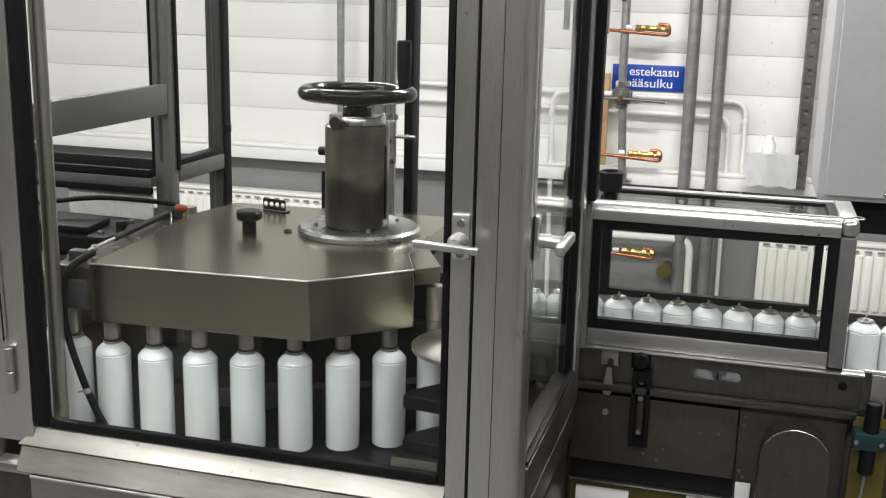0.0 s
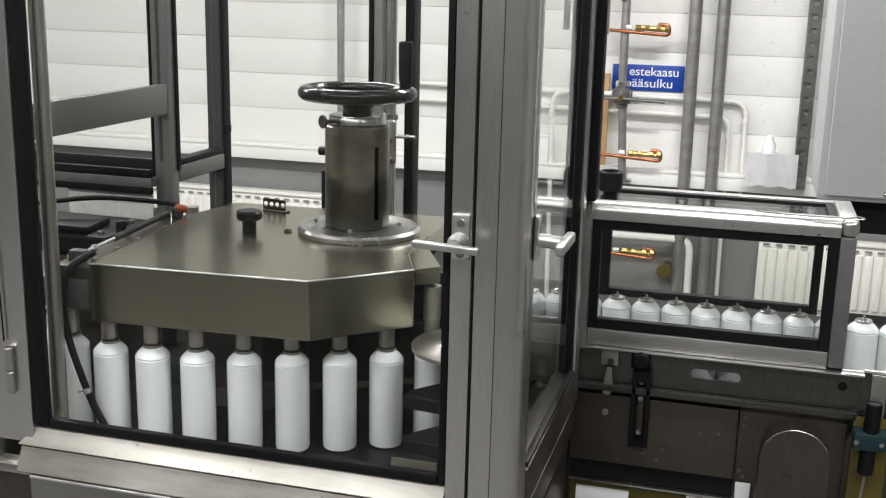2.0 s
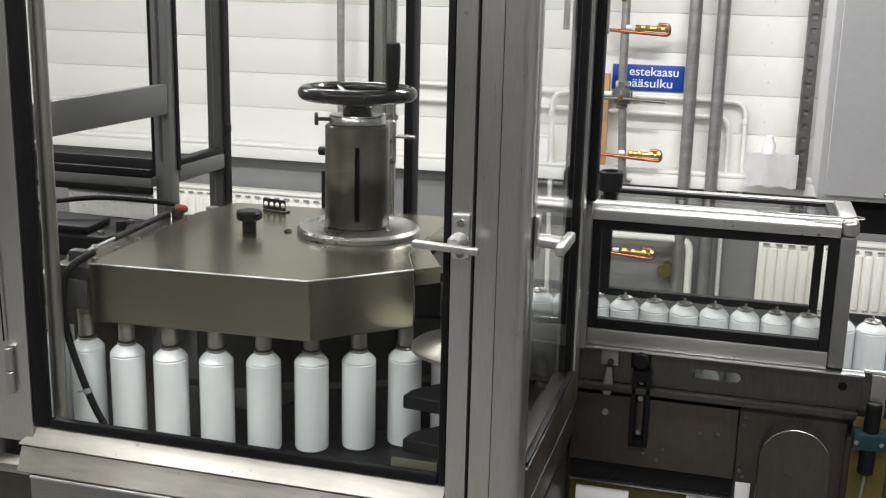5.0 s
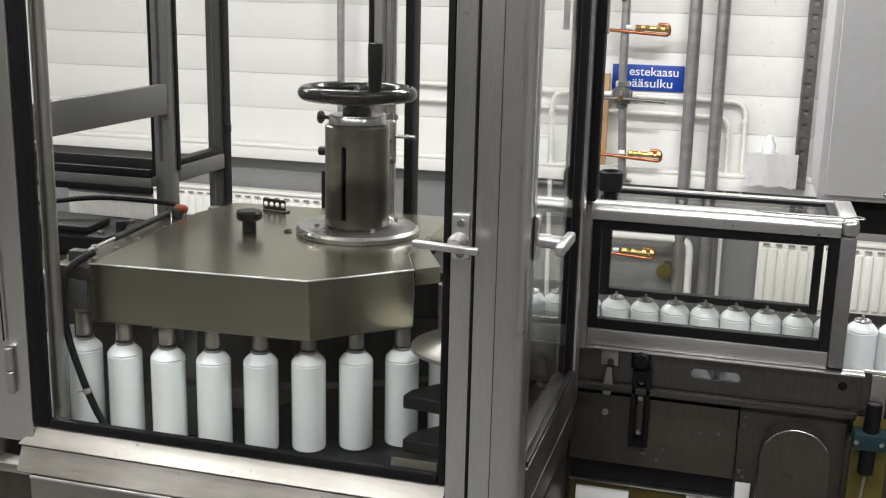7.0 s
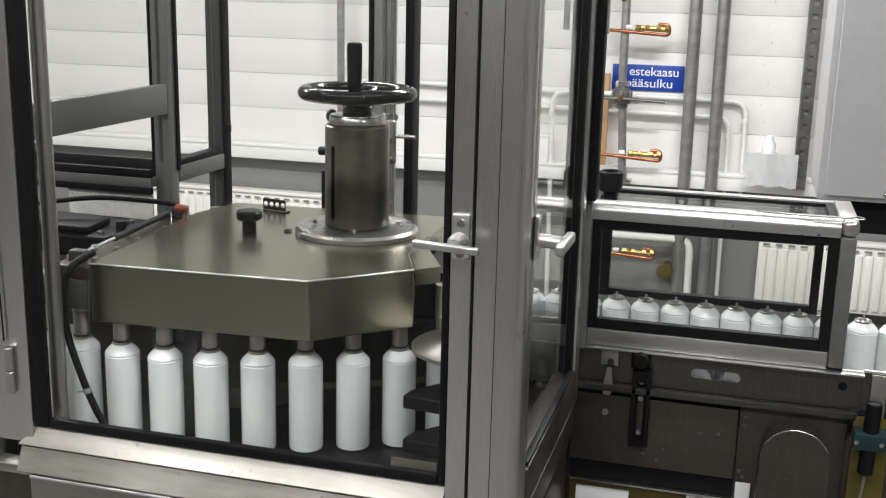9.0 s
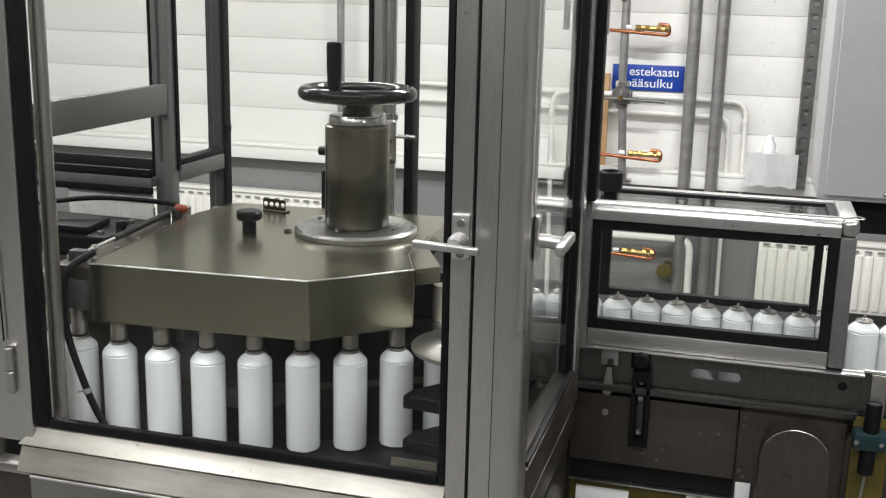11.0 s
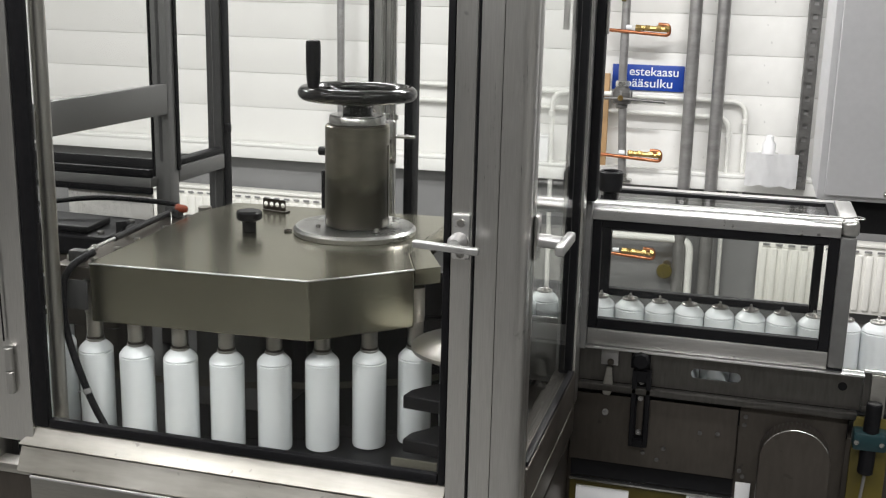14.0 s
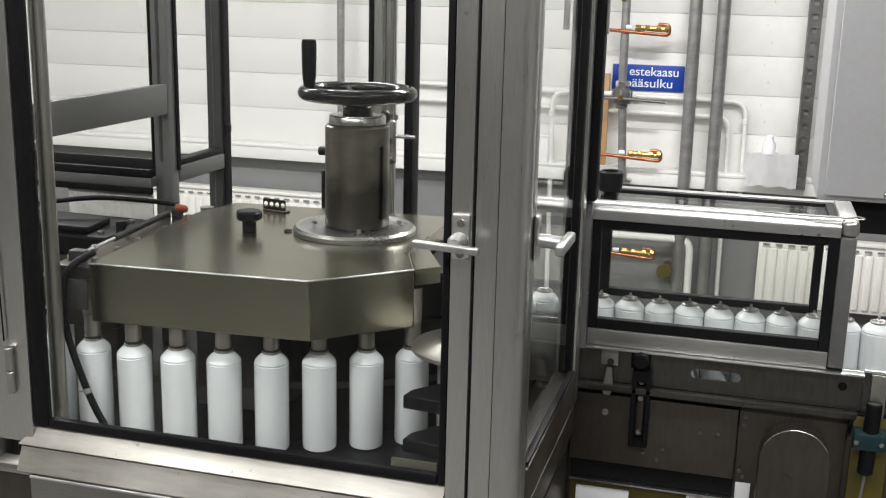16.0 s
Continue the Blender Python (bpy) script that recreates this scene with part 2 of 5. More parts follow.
def tube(bm, pts, r, seg=12):
    """Sweep a round section along points."""
    pts = [Vector(p) for p in pts]
    rings, side = [], None
    for i, p in enumerate(pts):
        d = (pts[min(i + 1, len(pts) - 1)] - pts[max(i - 1, 0)]).normalized()
        if side is None:
            side = d.orthogonal().normalized()
        side = (side - d * side.dot(d)).normalized()
        up = d.cross(side)
        rings.append([bm.verts.new(p + r * (math.cos(a) * side + math.sin(a) * up)) for a in (2 * math.pi * k / seg for k in range(seg))])
    for a, b in zip(rings, rings[1:]):
        for i in range(seg):
            bm.faces.new((a[i], a[(i + 1) % seg], b[(i + 1) % seg], b[i]))
    bm.faces.new(rings[0][::-1])
    bm.faces.new(rings[-1])
    return bm


def bent(pts, radius, n=6):
    """Round the corners of a polyline."""
    pts = [Vector(p) for p in pts]
    out = [pts[0]]
    for a, b, c in zip(pts, pts[1:], pts[2:]):
        u, v = (a - b).normalized(), (c - b).normalized()
        s, e = b + u * radius, b + v * radius
        for i in range(n + 1):
            t = i / n
            out.append((1 - t) ** 2 * s + 2 * t * (1 - t) * b + t * t * e)
    return out + [pts[-1]]


def spline(pts, n=8):
    """Smooth curve through points."""
    pts = [Vector(p) for p in pts]
    out = []
    for i in range(len(pts) - 1):
        p0, p1, p2, p3 = pts[max(i - 1, 0)], pts[i], pts[i + 1], pts[min(i + 2, len(pts) - 1)]
        for k in range(n):
            t = k / n
            out.append(0.5 * (2 * p1 + (p2 - p0) * t + (2 * p0 - 5 * p1 + 4 * p2 - p3) * t * t + (3 * p1 - p0 - 3 * p2 + p3) * t ** 3))
    return out + [pts[-1]]


def prism(bm, outline, z0, z1, bev=0.0):
    """Extrude a plan outline upwards."""
    lo = [bm.verts.new((x, y, z0)) for x, y in outline]
    hi = [bm.verts.new((x, y, z1)) for x, y in outline]
    n = len(outline)
    fs = [bm.faces.new(lo[::-1]), bm.faces.new(hi)]
    fs += [bm.faces.new((lo[i], lo[(i + 1) % n], hi[(i + 1) % n], hi[i])) for i in range(n)]
    bmesh.ops.recalc_face_normals(bm, faces=fs)
    flat_but(fs, ())
    if bev:
        for f in fs:
            f.normal_update()
        normals = [f.normal.copy() for f in fs]
        bmesh.ops.bevel(bm, geom=list({e for f in fs for e in f.edges}), offset=bev, segments=2, profile=0.5, affect="EDGES", clamp_overlap=True)
        bmesh.ops.recalc_face_normals(bm, faces=bm.faces[:])
        keep_flat(bm, bm.faces, normals)
    return bm


def moved(bm, m):
    bmesh.ops.transform(bm, matrix=m, verts=bm.verts[:])
    return bm


def mesh_of(name, bm, material, smooth=40):
    me = bpy.data.meshes.new(name)
    bmesh.ops.recalc_face_normals(bm, faces=bm.faces[:])
    if smooth:
        for f in bm.faces:
            f.smooth = not f.select
        for e in bm.edges:
            if len(e.link_faces) == 2 and e.calc_face_angle(0) > radians(smooth):
                e.smooth = False
    bm.to_mesh(me)
    bm.free()
    me.materials.append(material)
    return me


def part(name, bm, material, parent, label="", kind=""):
    """One mesh under a thing or part; the bmesh is given in world space."""
    at, up = Vector(), parent
    while up is not None:
        at += up.location
        up = up.parent
    moved(bm, Matrix.Translation(-at))
    ob = new(name, mesh_of(name, bm, material))
    ob.parent = parent
    return tagged(ob, label, "", "", kind)


def thing(name, label, category, at=(0, 0, 0), group="", kind=""):
    ob = new(name)
    ob.empty_display_size = 0.05
    ob.location = at
    return tagged(ob, label, category, group, kind)


def solid(name, bm, material, label, category="", group="", kind=""):
    return tagged(new(name, mesh_of(name, bm, material)), label, category, group, kind)


def screw(x, y, z, r=0.004, h=0.003, m=None):
    b = lathe(bmesh.new(), [(0, h), (r * 0.45, h), (r * 0.5, h * 0.5), (r * 0.6, h * 0.5), (r * 0.65, h), (r * 0.9, h), (r, h * 0.7), (r, 0), (0, 0)], 12)
    return moved(b, pose(x, y, z) @ (m or Matrix.Identity(4)))


FRONT = pose(0, 0, 0, 90)


# ---- the room ----
WALL_Y = 5.7
X0, X1, Y0 = -5.5, 4.2, -6.0


def room():
    floor = solid("floor", cube(X0, X1, Y0, WALL_Y + 0.2, -0.1, 0.0), FLOOR_GREY, "grey coated factory floor", "floor", kind="structure")
    ceiling = solid("ceiling", cube(X0, X1, Y0, WALL_Y + 0.2, CEILING, CEILING + 0.1), CEIL_WHITE, "white painted flat ceiling", "ceiling", kind="structure")
    wall = solid("wall_north", cube(X0, X1, WALL_Y + 0.012, WALL_Y + 0.2, 0, CEILING), WALL_WHITE, "white painted blockwork wall with raked joints", "wall", kind="structure")
    solid("wall_west", cube(X0 - 0.15, X0, Y0, WALL_Y + 0.2, 0, CEILING), HALL_GREY, "plain grey painted side wall", "wall", kind="structure")
    solid("wall_east", cube(X1, X1 + 0.15, Y0, WALL_Y + 0.2, 0, CEILING), HALL_GREY, "plain grey painted side wall", "wall", kind="structure")
    solid("wall_south", cube(X0 - 0.15, X1 + 0.15, Y0 - 0.15, Y0, 0, CEILING), HALL_GREY, "plain grey painted wall behind the camera", "wall", kind="structure")
    # dado below the sill
    part("dado", cube(X0, X1, WALL_Y + 0.002, WALL_Y + 0.012, 0.0, 0.64, 0), DADO, wall, "grey painted lower wall")
    # block courses, each a run of its own with a raked bed joint below it
    pitch, joint = 0.1955, 0.0014
    me = mesh_of("course", cube(0, X1 - X0, 0, 0.02, 0, pitch - joint, 0.0022, 2), WALL_WHITE)
    z = 0.922 - pitch
    while z < CEILING - 0.02:
        ob = new("course", me)
        ob.parent = wall
        ob.location = (X0, WALL_Y - 0.002 + 0.0015 * random.random(), z)
        z += pitch


def sill():
    s = thing("wall_sill", "white lacquered ledge running along the wall above the grey dado", "ledge", (-2, WALL_Y, 0.64), kind="structure")
    part("ledge_front", cube(X0 + 0.02, 0.7, WALL_Y - 0.09, WALL_Y - 0.07, 0.642, 0.71, 0.003), SILL_WHITE, s)
    part("ledge_top", cube(X0 + 0.02, 0.7, WALL_Y - 0.095, WALL_Y - 0.003, 0.71, 0.728, 0.003), SILL_WHITE, s)


def ceiling_lights():
    for fx, fy, fz, fl, fw in FITTINGS:
        t = thing("ceiling_light", "white fluorescent ceiling fitting, switched on", "lamp", (fx, fy, fz), "ceiling lights")
        part("housing", cube(fx - fl / 2 - 0.03, fx + fl / 2 + 0.03, fy - 0.1, fy + 0.1, fz + 0.03, fz + 0.088, 0.006), SILL_WHITE, t)
        if fz < CEILING - 0.2:
            for sx in (-0.5, 0.5):
                part("hanger", rod(bmesh.new(), (fx + sx, fy, fz + 0.0885), (fx + sx, fy, CEILING - 0.001), 0.004, 8), MACHINED, t)
        for dy in (-0.045, 0.045):
            part("tube", rod(bmesh.new(), (fx - fl / 2, fy + dy, fz + 0.0155), (fx + fl / 2, fy + dy, fz + 0.0155), 0.013), TUBE_GLOW, t, "glowing fluorescent tube")


def radiator(x0, x1, z0, z1, y):
    r = thing("radiator", "cream enamelled panel radiator with vertical ribs below the wall ledge", "radiator", ((x0 + x1) / 2, y, z0), "radiators")
    part("panel", cube(x0, x1, y, y + 0.02, z0, z1 - 0.02, 0.004), CREAM, r)
    n = int((x1 - x0) / 0.05)
    for i in range(n):
        x = x0 + (i + 0.5) * (x1 - x0) / n
        part("rib", cube(x - 0.016, x + 0.016, y - 0.012, y - 0.0005, z0 + 0.02, z1 - 0.06, 0.006), CREAM, r)
    part("grille", cube(x0, x1, y - 0.012, y + 0.07, z1 - 0.018, z1, 0.004), CREAM, r)
    b = bmesh.new()
    for i in range(int((x1 - x0) / 0.06)):
        x = x0 + 0.02 + i * 0.06
        box(b, x, x + 0.035, y - 0.0135, y - 0.0125, z1 - 0.045, z1 - 0.034)
    part("vent_slots", b, DADO, r, "row of small dark vent slots", "stuff")


def pipe_thing(name, label, pts, r, material, bend=0.06, group="", clamps=()):
    t = thing(name, label, "pipe", pts[-1], group)
    part("run", tube(bmesh.new(), bent(pts, bend) if len(pts) > 2 else pts, r, 14), material, t)
    for c in clamps:
        part("coupling", rod(bmesh.new(), c[0], c[1], r * 1.35, 14), material, t)
    return t


def wall_pipes():
    y = WALL_Y - 0.1
    for x0, x1 in ((-0.312, -0.300), (-0.178, -0.166)):
        pipe_thing("riser_pipe", "thick galvanised steel riser pipe in front of the white wall", [(x0, y, CEILING), (x1, y, 0.003)], 0.0315, GALV, group="riser pipes")
    pipe_thing("thin_riser_pipe", "thin galvanised pipe on the wall behind the handwheel", [(-2.168, y, CEILING), (-2.16, y, 0.729)], 0.02, GALV)
    # the white heating pipes
    w = WALL_Y - 0.035
    pipe_thing("heating_pipe", "white painted heating pipe with an elbow", [(-1.8, w, 1.105), (-0.03, w, 1.085), (-0.022, w, 0.44)], 0.0115, PIPE_WHITE, 0.07, "heating pipes",
               [((-0.0305, w, 1.0), (-0.0300, w, 0.975))])
    pipe_thing("heating_pipe", "white painted heating pipe with an elbow", [(-1.8, w - 0.002, 1.02), (-0.106, w - 0.002, 1.005), (-0.098, w - 0.002, 0.003)], 0.0115, PIPE_WHITE, 0.07, "heating pipes",
               [((-0.106, w, 0.93), (-0.1055, w, 0.905))])
    pipe_thing("heating_pipe", "white painted heating pipe with an elbow", [(-0.6, w - 0.04, 1.1), (-1.0, w - 0.04, 1.1), (-0.985, w - 0.04, 0.003)], 0.0125, PIPE_WHITE, 0.08, "heating pipes",
               [((-0.999, w - 0.04, 1.0), (-0.9988, w - 0.04, 0.97))])


def gas_valve():
    y = WALL_Y - 0.13
    t = thing("gas_shut_off_valve", "galvanised gas pipe with lever shut-off valve before a blue sign", "valve", (-0.63, y, 0.66))
    part("pipe", tube(bmesh.new(), [(-0.652, y, CEILING - 0.002), (-0.64, y, 1.2), (-0.612, y, 0.665)], 0.0215, 14), GALV, t)
    x, z = -0.638, 1.09
    body = part("valve_body", lathe(bmesh.new(), [(0, -0.055), (0.027, -0.055), (0.031, -0.050), (0.031, -0.035), (0.045, -0.029), (0.048, -0.022), (0.048, 0.0), (0.053, 0.004), (0.053, 0.026), (0.044, 0.032), (0.037, 0.046), (0.032, 0.05), (0, 0.05)], 12, pose(x, y, z)), DARK_GALV, t, "cast valve body")
    part("union_nut", rod(bmesh.new(), (x, y, z + 0.082), (x, y, z + 0.0505), 0.035, 6), MACHINED, t)
    for k in range(6):
        an = radians(60 * k - 90)
        part("flange_bolt", rod(bmesh.new(), (x + 0.05 * math.cos(an), y + 0.05 * math.sin(an), z - 0.004), (x + 0.05 * math.cos(an), y + 0.05 * math.sin(an), z + 0.036), 0.006, 6), GALV, body)
    part("lever", tube(bmesh.new(), [(x - 0.11, y - 0.05, z - 0.005), (x, y - 0.055, z - 0.002), (x + 0.22, y - 0.05, z - 0.012)], 0.0075, 8), DARK_GALV, t, "thin steel lever")
    part("spindle", rod(bmesh.new(), (x, y - 0.04, z), (x, y - 0.065, z), 0.014), BRASS, t)
    part("base_flange", lathe(bmesh.new(), [(0, 0), (0.05, 0), (0.05, 0.012), (0.026, 0.014), (0.026, 0.04), (0, 0.04)], 16, pose(-0.612, y, 0.664)), MACHINED, t)
    part("tag", cube(-0.664, -0.642, y - 0.03, y - 0.022, 1.56, 1.6, 0.002), YELLOW, t, "small yellow tag on the pipe")


def copper_line(z, label, flip=1):
    y, o = WALL_Y - 0.16, -0.028
    t = thing("copper_gas_line", label, "pipe", (-0.6 + o, y, z), "copper gas lines")
    part("tube", tube(bmesh.new(), bent([(-0.772 + o, y, z + 0.002), (-0.395 + o, y, z - 0.022), (-0.395 + o, y, z + 0.028), (-0.45 + o, y, z + 0.03)], 0.02), 0.0088, 12), COPPER, t, "bent copper tube")
    part("regulator_body", tube(bmesh.new(), [(-0.56 + o, y, z + 0.012), (-0.40 + o, y, z + 0.005)], 0.0135, 8), BRASS, t, "brass inline valve")
    for xx in (-0.545, -0.5, -0.445, -0.405):
        part("hex_nut", rod(bmesh.new(), (xx + o - 0.012, y, z + 0.011), (xx + o + 0.012, y, z + 0.010), 0.0165, 6), BRASS, t)
    part("brass_elbow", rod(bmesh.new(), (-0.752 + o, y, z + 0.012), (-0.70 + o, y, z + 0.012), 0.0165, 8), BRASS, t)
    part("white_sleeve", rod(bmesh.new(), (-0.606 + o, y, z + 0.012), (-0.575 + o, y, z + 0.011), 0.012, 12), SIGN_WHITE, t)
    for xx in (-0.765,):
        part("wall_clip", cube(xx - 0.012, xx + 0.012, y, WALL_Y - 0.003, z - 0.006, z + 0.012, 0.002), BRASS, t)


def low_wall_parts():
    y = WALL_Y - 0.1
    pipe_thing("drain_pipe", "white pipe with an elbow low on the grey wall", [(-0.9, y, 0.372), (-0.25, y, 0.375), (-0.245, y, 0.003)], 0.02, PIPE_WHITE, 0.06)
    v = thing("floor_valve", "small brass valve with a round handle low on the wall", "valve", (-0.365, WALL_Y - 0.15, 0.15))
    part("handle", moved(lathe(bmesh.new(), [(0, -0.008), (0.035, -0.008), (0.04, 0), (0.035, 0.008), (0, 0.008)], 20), pose(-0.365, WALL_Y - 0.16, 0.215) @ FRONT), YELLOW, v, "yellowed round handle")
    part("body", rod(bmesh.new(), (-0.365, WALL_Y - 0.15, 0.215), (-0.365, WALL_Y + 0.0, 0.215), 0.022, 12), BRASS, v)
    b = thing("wall_box", "small white box on the wall ledge", "box", (-1.045, WALL_Y - 0.06, 0.729))
    part("box", cube(-1.09, -1.012, WALL_Y - 0.085, WALL_Y - 0.02, 0.729, 0.855, 0.004), PAPER, b)
    part("lid", cube(-1.093, -1.009, WALL_Y - 0.088, WALL_Y - 0.017, 0.8555, 0.868, 0.003), PAPER, b)


def text_mesh(body, size):
    cu = bpy.data.curves.new("lettering", "FONT")
    cu.body, cu.size, cu.extrude, cu.offset = body, size, 0.0008, size * 0.008
    ob = bpy.data.objects.new("lettering", cu)
    scene.collection.objects.link(ob)
    me = bpy.data.meshes.new_from_object(ob.evaluated_get(bpy.context.evaluated_depsgraph_get()))
    bpy.data.objects.remove(ob)
    return me


def sign():
    y = WALL_Y - 0.012
    t = thing("wall_sign", "blue plastic sign with white Finnish lettering on the block wall", "sign", (-0.52, y, 1.12))
    plate = part("plate", cube(-0.706, -0.345, y, y + 0.006, 1.118, 1.248, 0.002), SIGN_BLUE, t)
    for (body, x, z), wide in zip( (("estekaasu", -0.622, 1.194), ("pääsulku", -0.640, 1.136)), (1.06, 1.16)):
        me = text_mesh(body, 0.061)
        b = bmesh.new()
        b.from_mesh(me)
        bpy.data.meshes.remove(me)
        moved(b, pose(x, y - 0.0012, z, 90) @ Matrix.Diagonal((wide, 1, 1, 1)))
        part("lettering", b, SIGN_WHITE, plate, "white lettering")


def wall_clutter():
    w = thing("wooden_batten", "upright pine batten leaning by the wall pipes", "batten", (-0.73, WALL_Y - 0.05, 0.73))
    part("batten", cube(-0.752, -0.712, WALL_Y - 0.06, WALL_Y - 0.035, 0.729, 1.2, 0.002), WOOD, w)
    y = WALL_Y - 0.16
    p = thing("soap_dispenser", "white paper sheet hanging beneath a small white dispenser", "dispenser", (0.1, y, 0.69))
    b = bmesh.new()
    n = 14
    grid = [[b.verts.new((-0.008 + 0.245 * i / n, y + 0.006 * math.sin(i * 0.9) + 0.004 * math.sin(j * 1.3 + i), 0.69 + 0.165 * j / 6 - (0.006 * math.sin(i * 1.1) if j == 0 else 0))) for i in range(n + 1)] for j in range(7)]
    for j in range(6):
        for i in range(n):
            b.faces.new((grid[j][i], grid[j][i + 1], grid[j + 1][i + 1], grid[j + 1][i]))
    bmesh.ops.solidify(b, geom=b.faces[:], thickness=0.03)
    part("paper", b, PAPER, p, "creased white paper")
    part("bottle", lathe(bmesh.new(), [(0, 0), (0.032, 0), (0.032, 0.05), (0.02, 0.065), (0.02, 0.085), (0.013, 0.09), (0, 0.095)], 16, pose(0.094, y + 0.02, 0.85)), PAPER, p)
    part("bracket", cube(0.05, 0.14, y + 0.035, WALL_Y - 0.002, 0.72, 0.84, 0.003), SILL_WHITE, p)
    # perforated cable tray
    c = thing("cable_tray", "perforated galvanised cable tray fixed upright on the wall", "cable tray", (0.25, WALL_Y - 0.06, 0.7))
    b = bmesh.new()
    z = 0.68
    box(b, 0.222, 0.229, y + 0.02, WALL_Y - 0.003, 0.68, CEILING)
    box(b, 0.274, 0.281, y + 0.02, WALL_Y - 0.003, 0.68, CEILING)
    while z < CEILING - 0.09:
        box(b, 0.2292, 0.2738, y + 0.03, y + 0.034, z, z + 0.04)
        box(b, 0.2292, 0.241, y + 0.03, y + 0.034, z + 0.04, z + 0.065)
        box(b, 0.262, 0.2738, y + 0.03, y + 0.034, z + 0.04, z + 0.065)
        z += 0.065
    part("tray", b, DARK_GALV, c)
    part("tray_back", cube(0.2292, 0.2738, y + 0.045, y + 0.049, 0.68, CEILING - 0.002), GALV, c)
    # electrical cabinet in front of the wall
    e = thing("electrical_cabinet", "tall light grey enamelled steel switch cabinet hung over the conveyor", "cabinet", (0.7, 3.5, 1.05))
    part("body", cube(0.195, 1.25, 3.22, 3.62, 1.045, 2.5, 0.006), CABINET, e)
    part("door", cube(0.215, 1.24, 3.195, 3.218, 1.062, 2.485, 0.004), CABINET, e)
    part("latch", rod(bmesh.new(), (0.37, 3.194, 1.075), (0.40, 3.185, 1.078), 0.008, 10), MACHINED, e, "small metal latch")
    for px in (0.62, 1.2):
        part("support_post", cube(px - 0.025, px + 0.025, 3.5, 3.55, 0, 1.044, 0.003), GREY_PAINT, e)
    k = thing("dark_cable_duct", "dark grey cable duct below the switch cabinet", "cable duct", (0.7, 3.4, 0.9))
    part("duct", cube(0.26, 1.3, 3.3, 3.46, 0.94, 1.043, 0.004), BLACK_PLASTIC, k)


# ---- the guard round the machine ----
GY = 1.28        # front plane
GX = -0.25       # right plane
TOP = 2.15       # height of the guard


def front_door():
    d = thing("guard_door", "hinged glazed guard door in a brushed aluminium frame, closed", "machine door", (-0.68, GY, 0.935))
    part("stile", cube(-1.036, -0.976, GY, GY + 0.014, 0.935, TOP - 0.06, 0.003), ALU, d)
    part("stile", cube(-0.348, -0.320, GY, GY + 0.04, 0.925, TOP - 0.06, 0.003), ALU, d)
    rail = bmesh.new()
    b = box(rail, -0.9755, -0.3485, GY - 0.006, GY + 0.039, 0.932, 0.9605, 0.002)
    for v in b.verts:                       # face slopes back towards the glass
        if v.co.y < GY and v.co.z > 0.945:
            v.co.y += 0.014
        if v.co.x < -0.9 and v.co.z < 0.945:     # mitred into the stile
            v.co.x -= 0.024
    part("bottom_rail", b, SILL_ALU, d)
    part("top_rail", cube(-0.9755, -0.3485, GY + 0.001, GY + 0.039, TOP - 0.1, TOP - 0.062, 0.002), ALU_X, d)
    y0, y1 = GY + 0.002, GY + 0.0145
    part("gasket", cube(-0.9755, -0.951, y0, y1, 0.961, TOP - 0.1005, 0.003), RUBBER, d)
    part("gasket", cube(-0.3585, -0.3485, y0, y1, 0.961, TOP - 0.1005, 0.003), RUBBER, d)
    part("gasket", cube(-0.9505, -0.359, y0, y1, 0.961, 0.976, 0.003), RUBBER, d)
    part("gasket", cube(-0.9505, -0.359, y0, y1, TOP - 0.115, TOP - 0.1005, 0.003), RUBBER, d)
    pane = part("pane", cube(-0.952, -0.357, GY + 0.0065, GY + 0.0105, 0.972, TOP - 0.11), GLASS, d, "clear safety glass")
    pane.visible_shadow = False
    handle(d, -0.3335, GY, 1.302)
    part("hinge", rod(bmesh.new(), (-1.004, GY - 0.006, 1.012), (-1.004, GY - 0.006, 1.046), 0.0065), ALU, d)
    part("hinge", rod(bmesh.new(), (-1.004, GY - 0.006, 1.047), (-1.004, GY - 0.006, 1.082), 0.0065), ALU, d)
    part("stay_wire", tube(bmesh.new(), [(-1.012, GY - 0.004, 1.09), (-1.017, GY - 0.004, 1.35), (-1.018, GY - 0.004, 1.7)], 0.0012, 6), RUBBER, d)


def handle(d, x, y, z):
    """A T-handle on a screwed plate, facing the front."""
    plate = part("handle_plate", cube(x - 0.0115, x + 0.0115, y - 0.006, y - 0.0003, z - 0.029, z + 0.029, 0.0035), BRIGHT_ALU, d, "pressed steel handle plate")
    for dz in (0.018, -0.022):
        part("plate_screw", screw(x, y - 0.006, z + dz, 0.0055, 0.0025, FRONT), TIN, plate)
    grip = bmesh.new()
    box(grip, -0.042, 0.042, -0.010, 0.0, -0.0065, 0.0065, 0.003, 3)
    for v in grip.verts:
        v.co.z *= 1.0 - 0.35 * (abs(v.co.x) / 0.042) ** 2 if abs(v.co.x) < 0.03 else 0.75
    moved(grip, pose(x - 0.011, y - 0.03, z - 0.008, 0, 2.5, 0))
    g = part("handle_grip", grip, CAST_ALU, d, "cast aluminium T-handle")
    part("spindle", lathe(bmesh.new(), [(0, 0), (0.012, 0), (0.012, 0.012), (0.008, 0.018), (0.008, 0.024), (0, 0.024)], 20, pose(x - 0.002, y - 0.006, z - 0.006) @ FRONT), CAST_ALU, g)


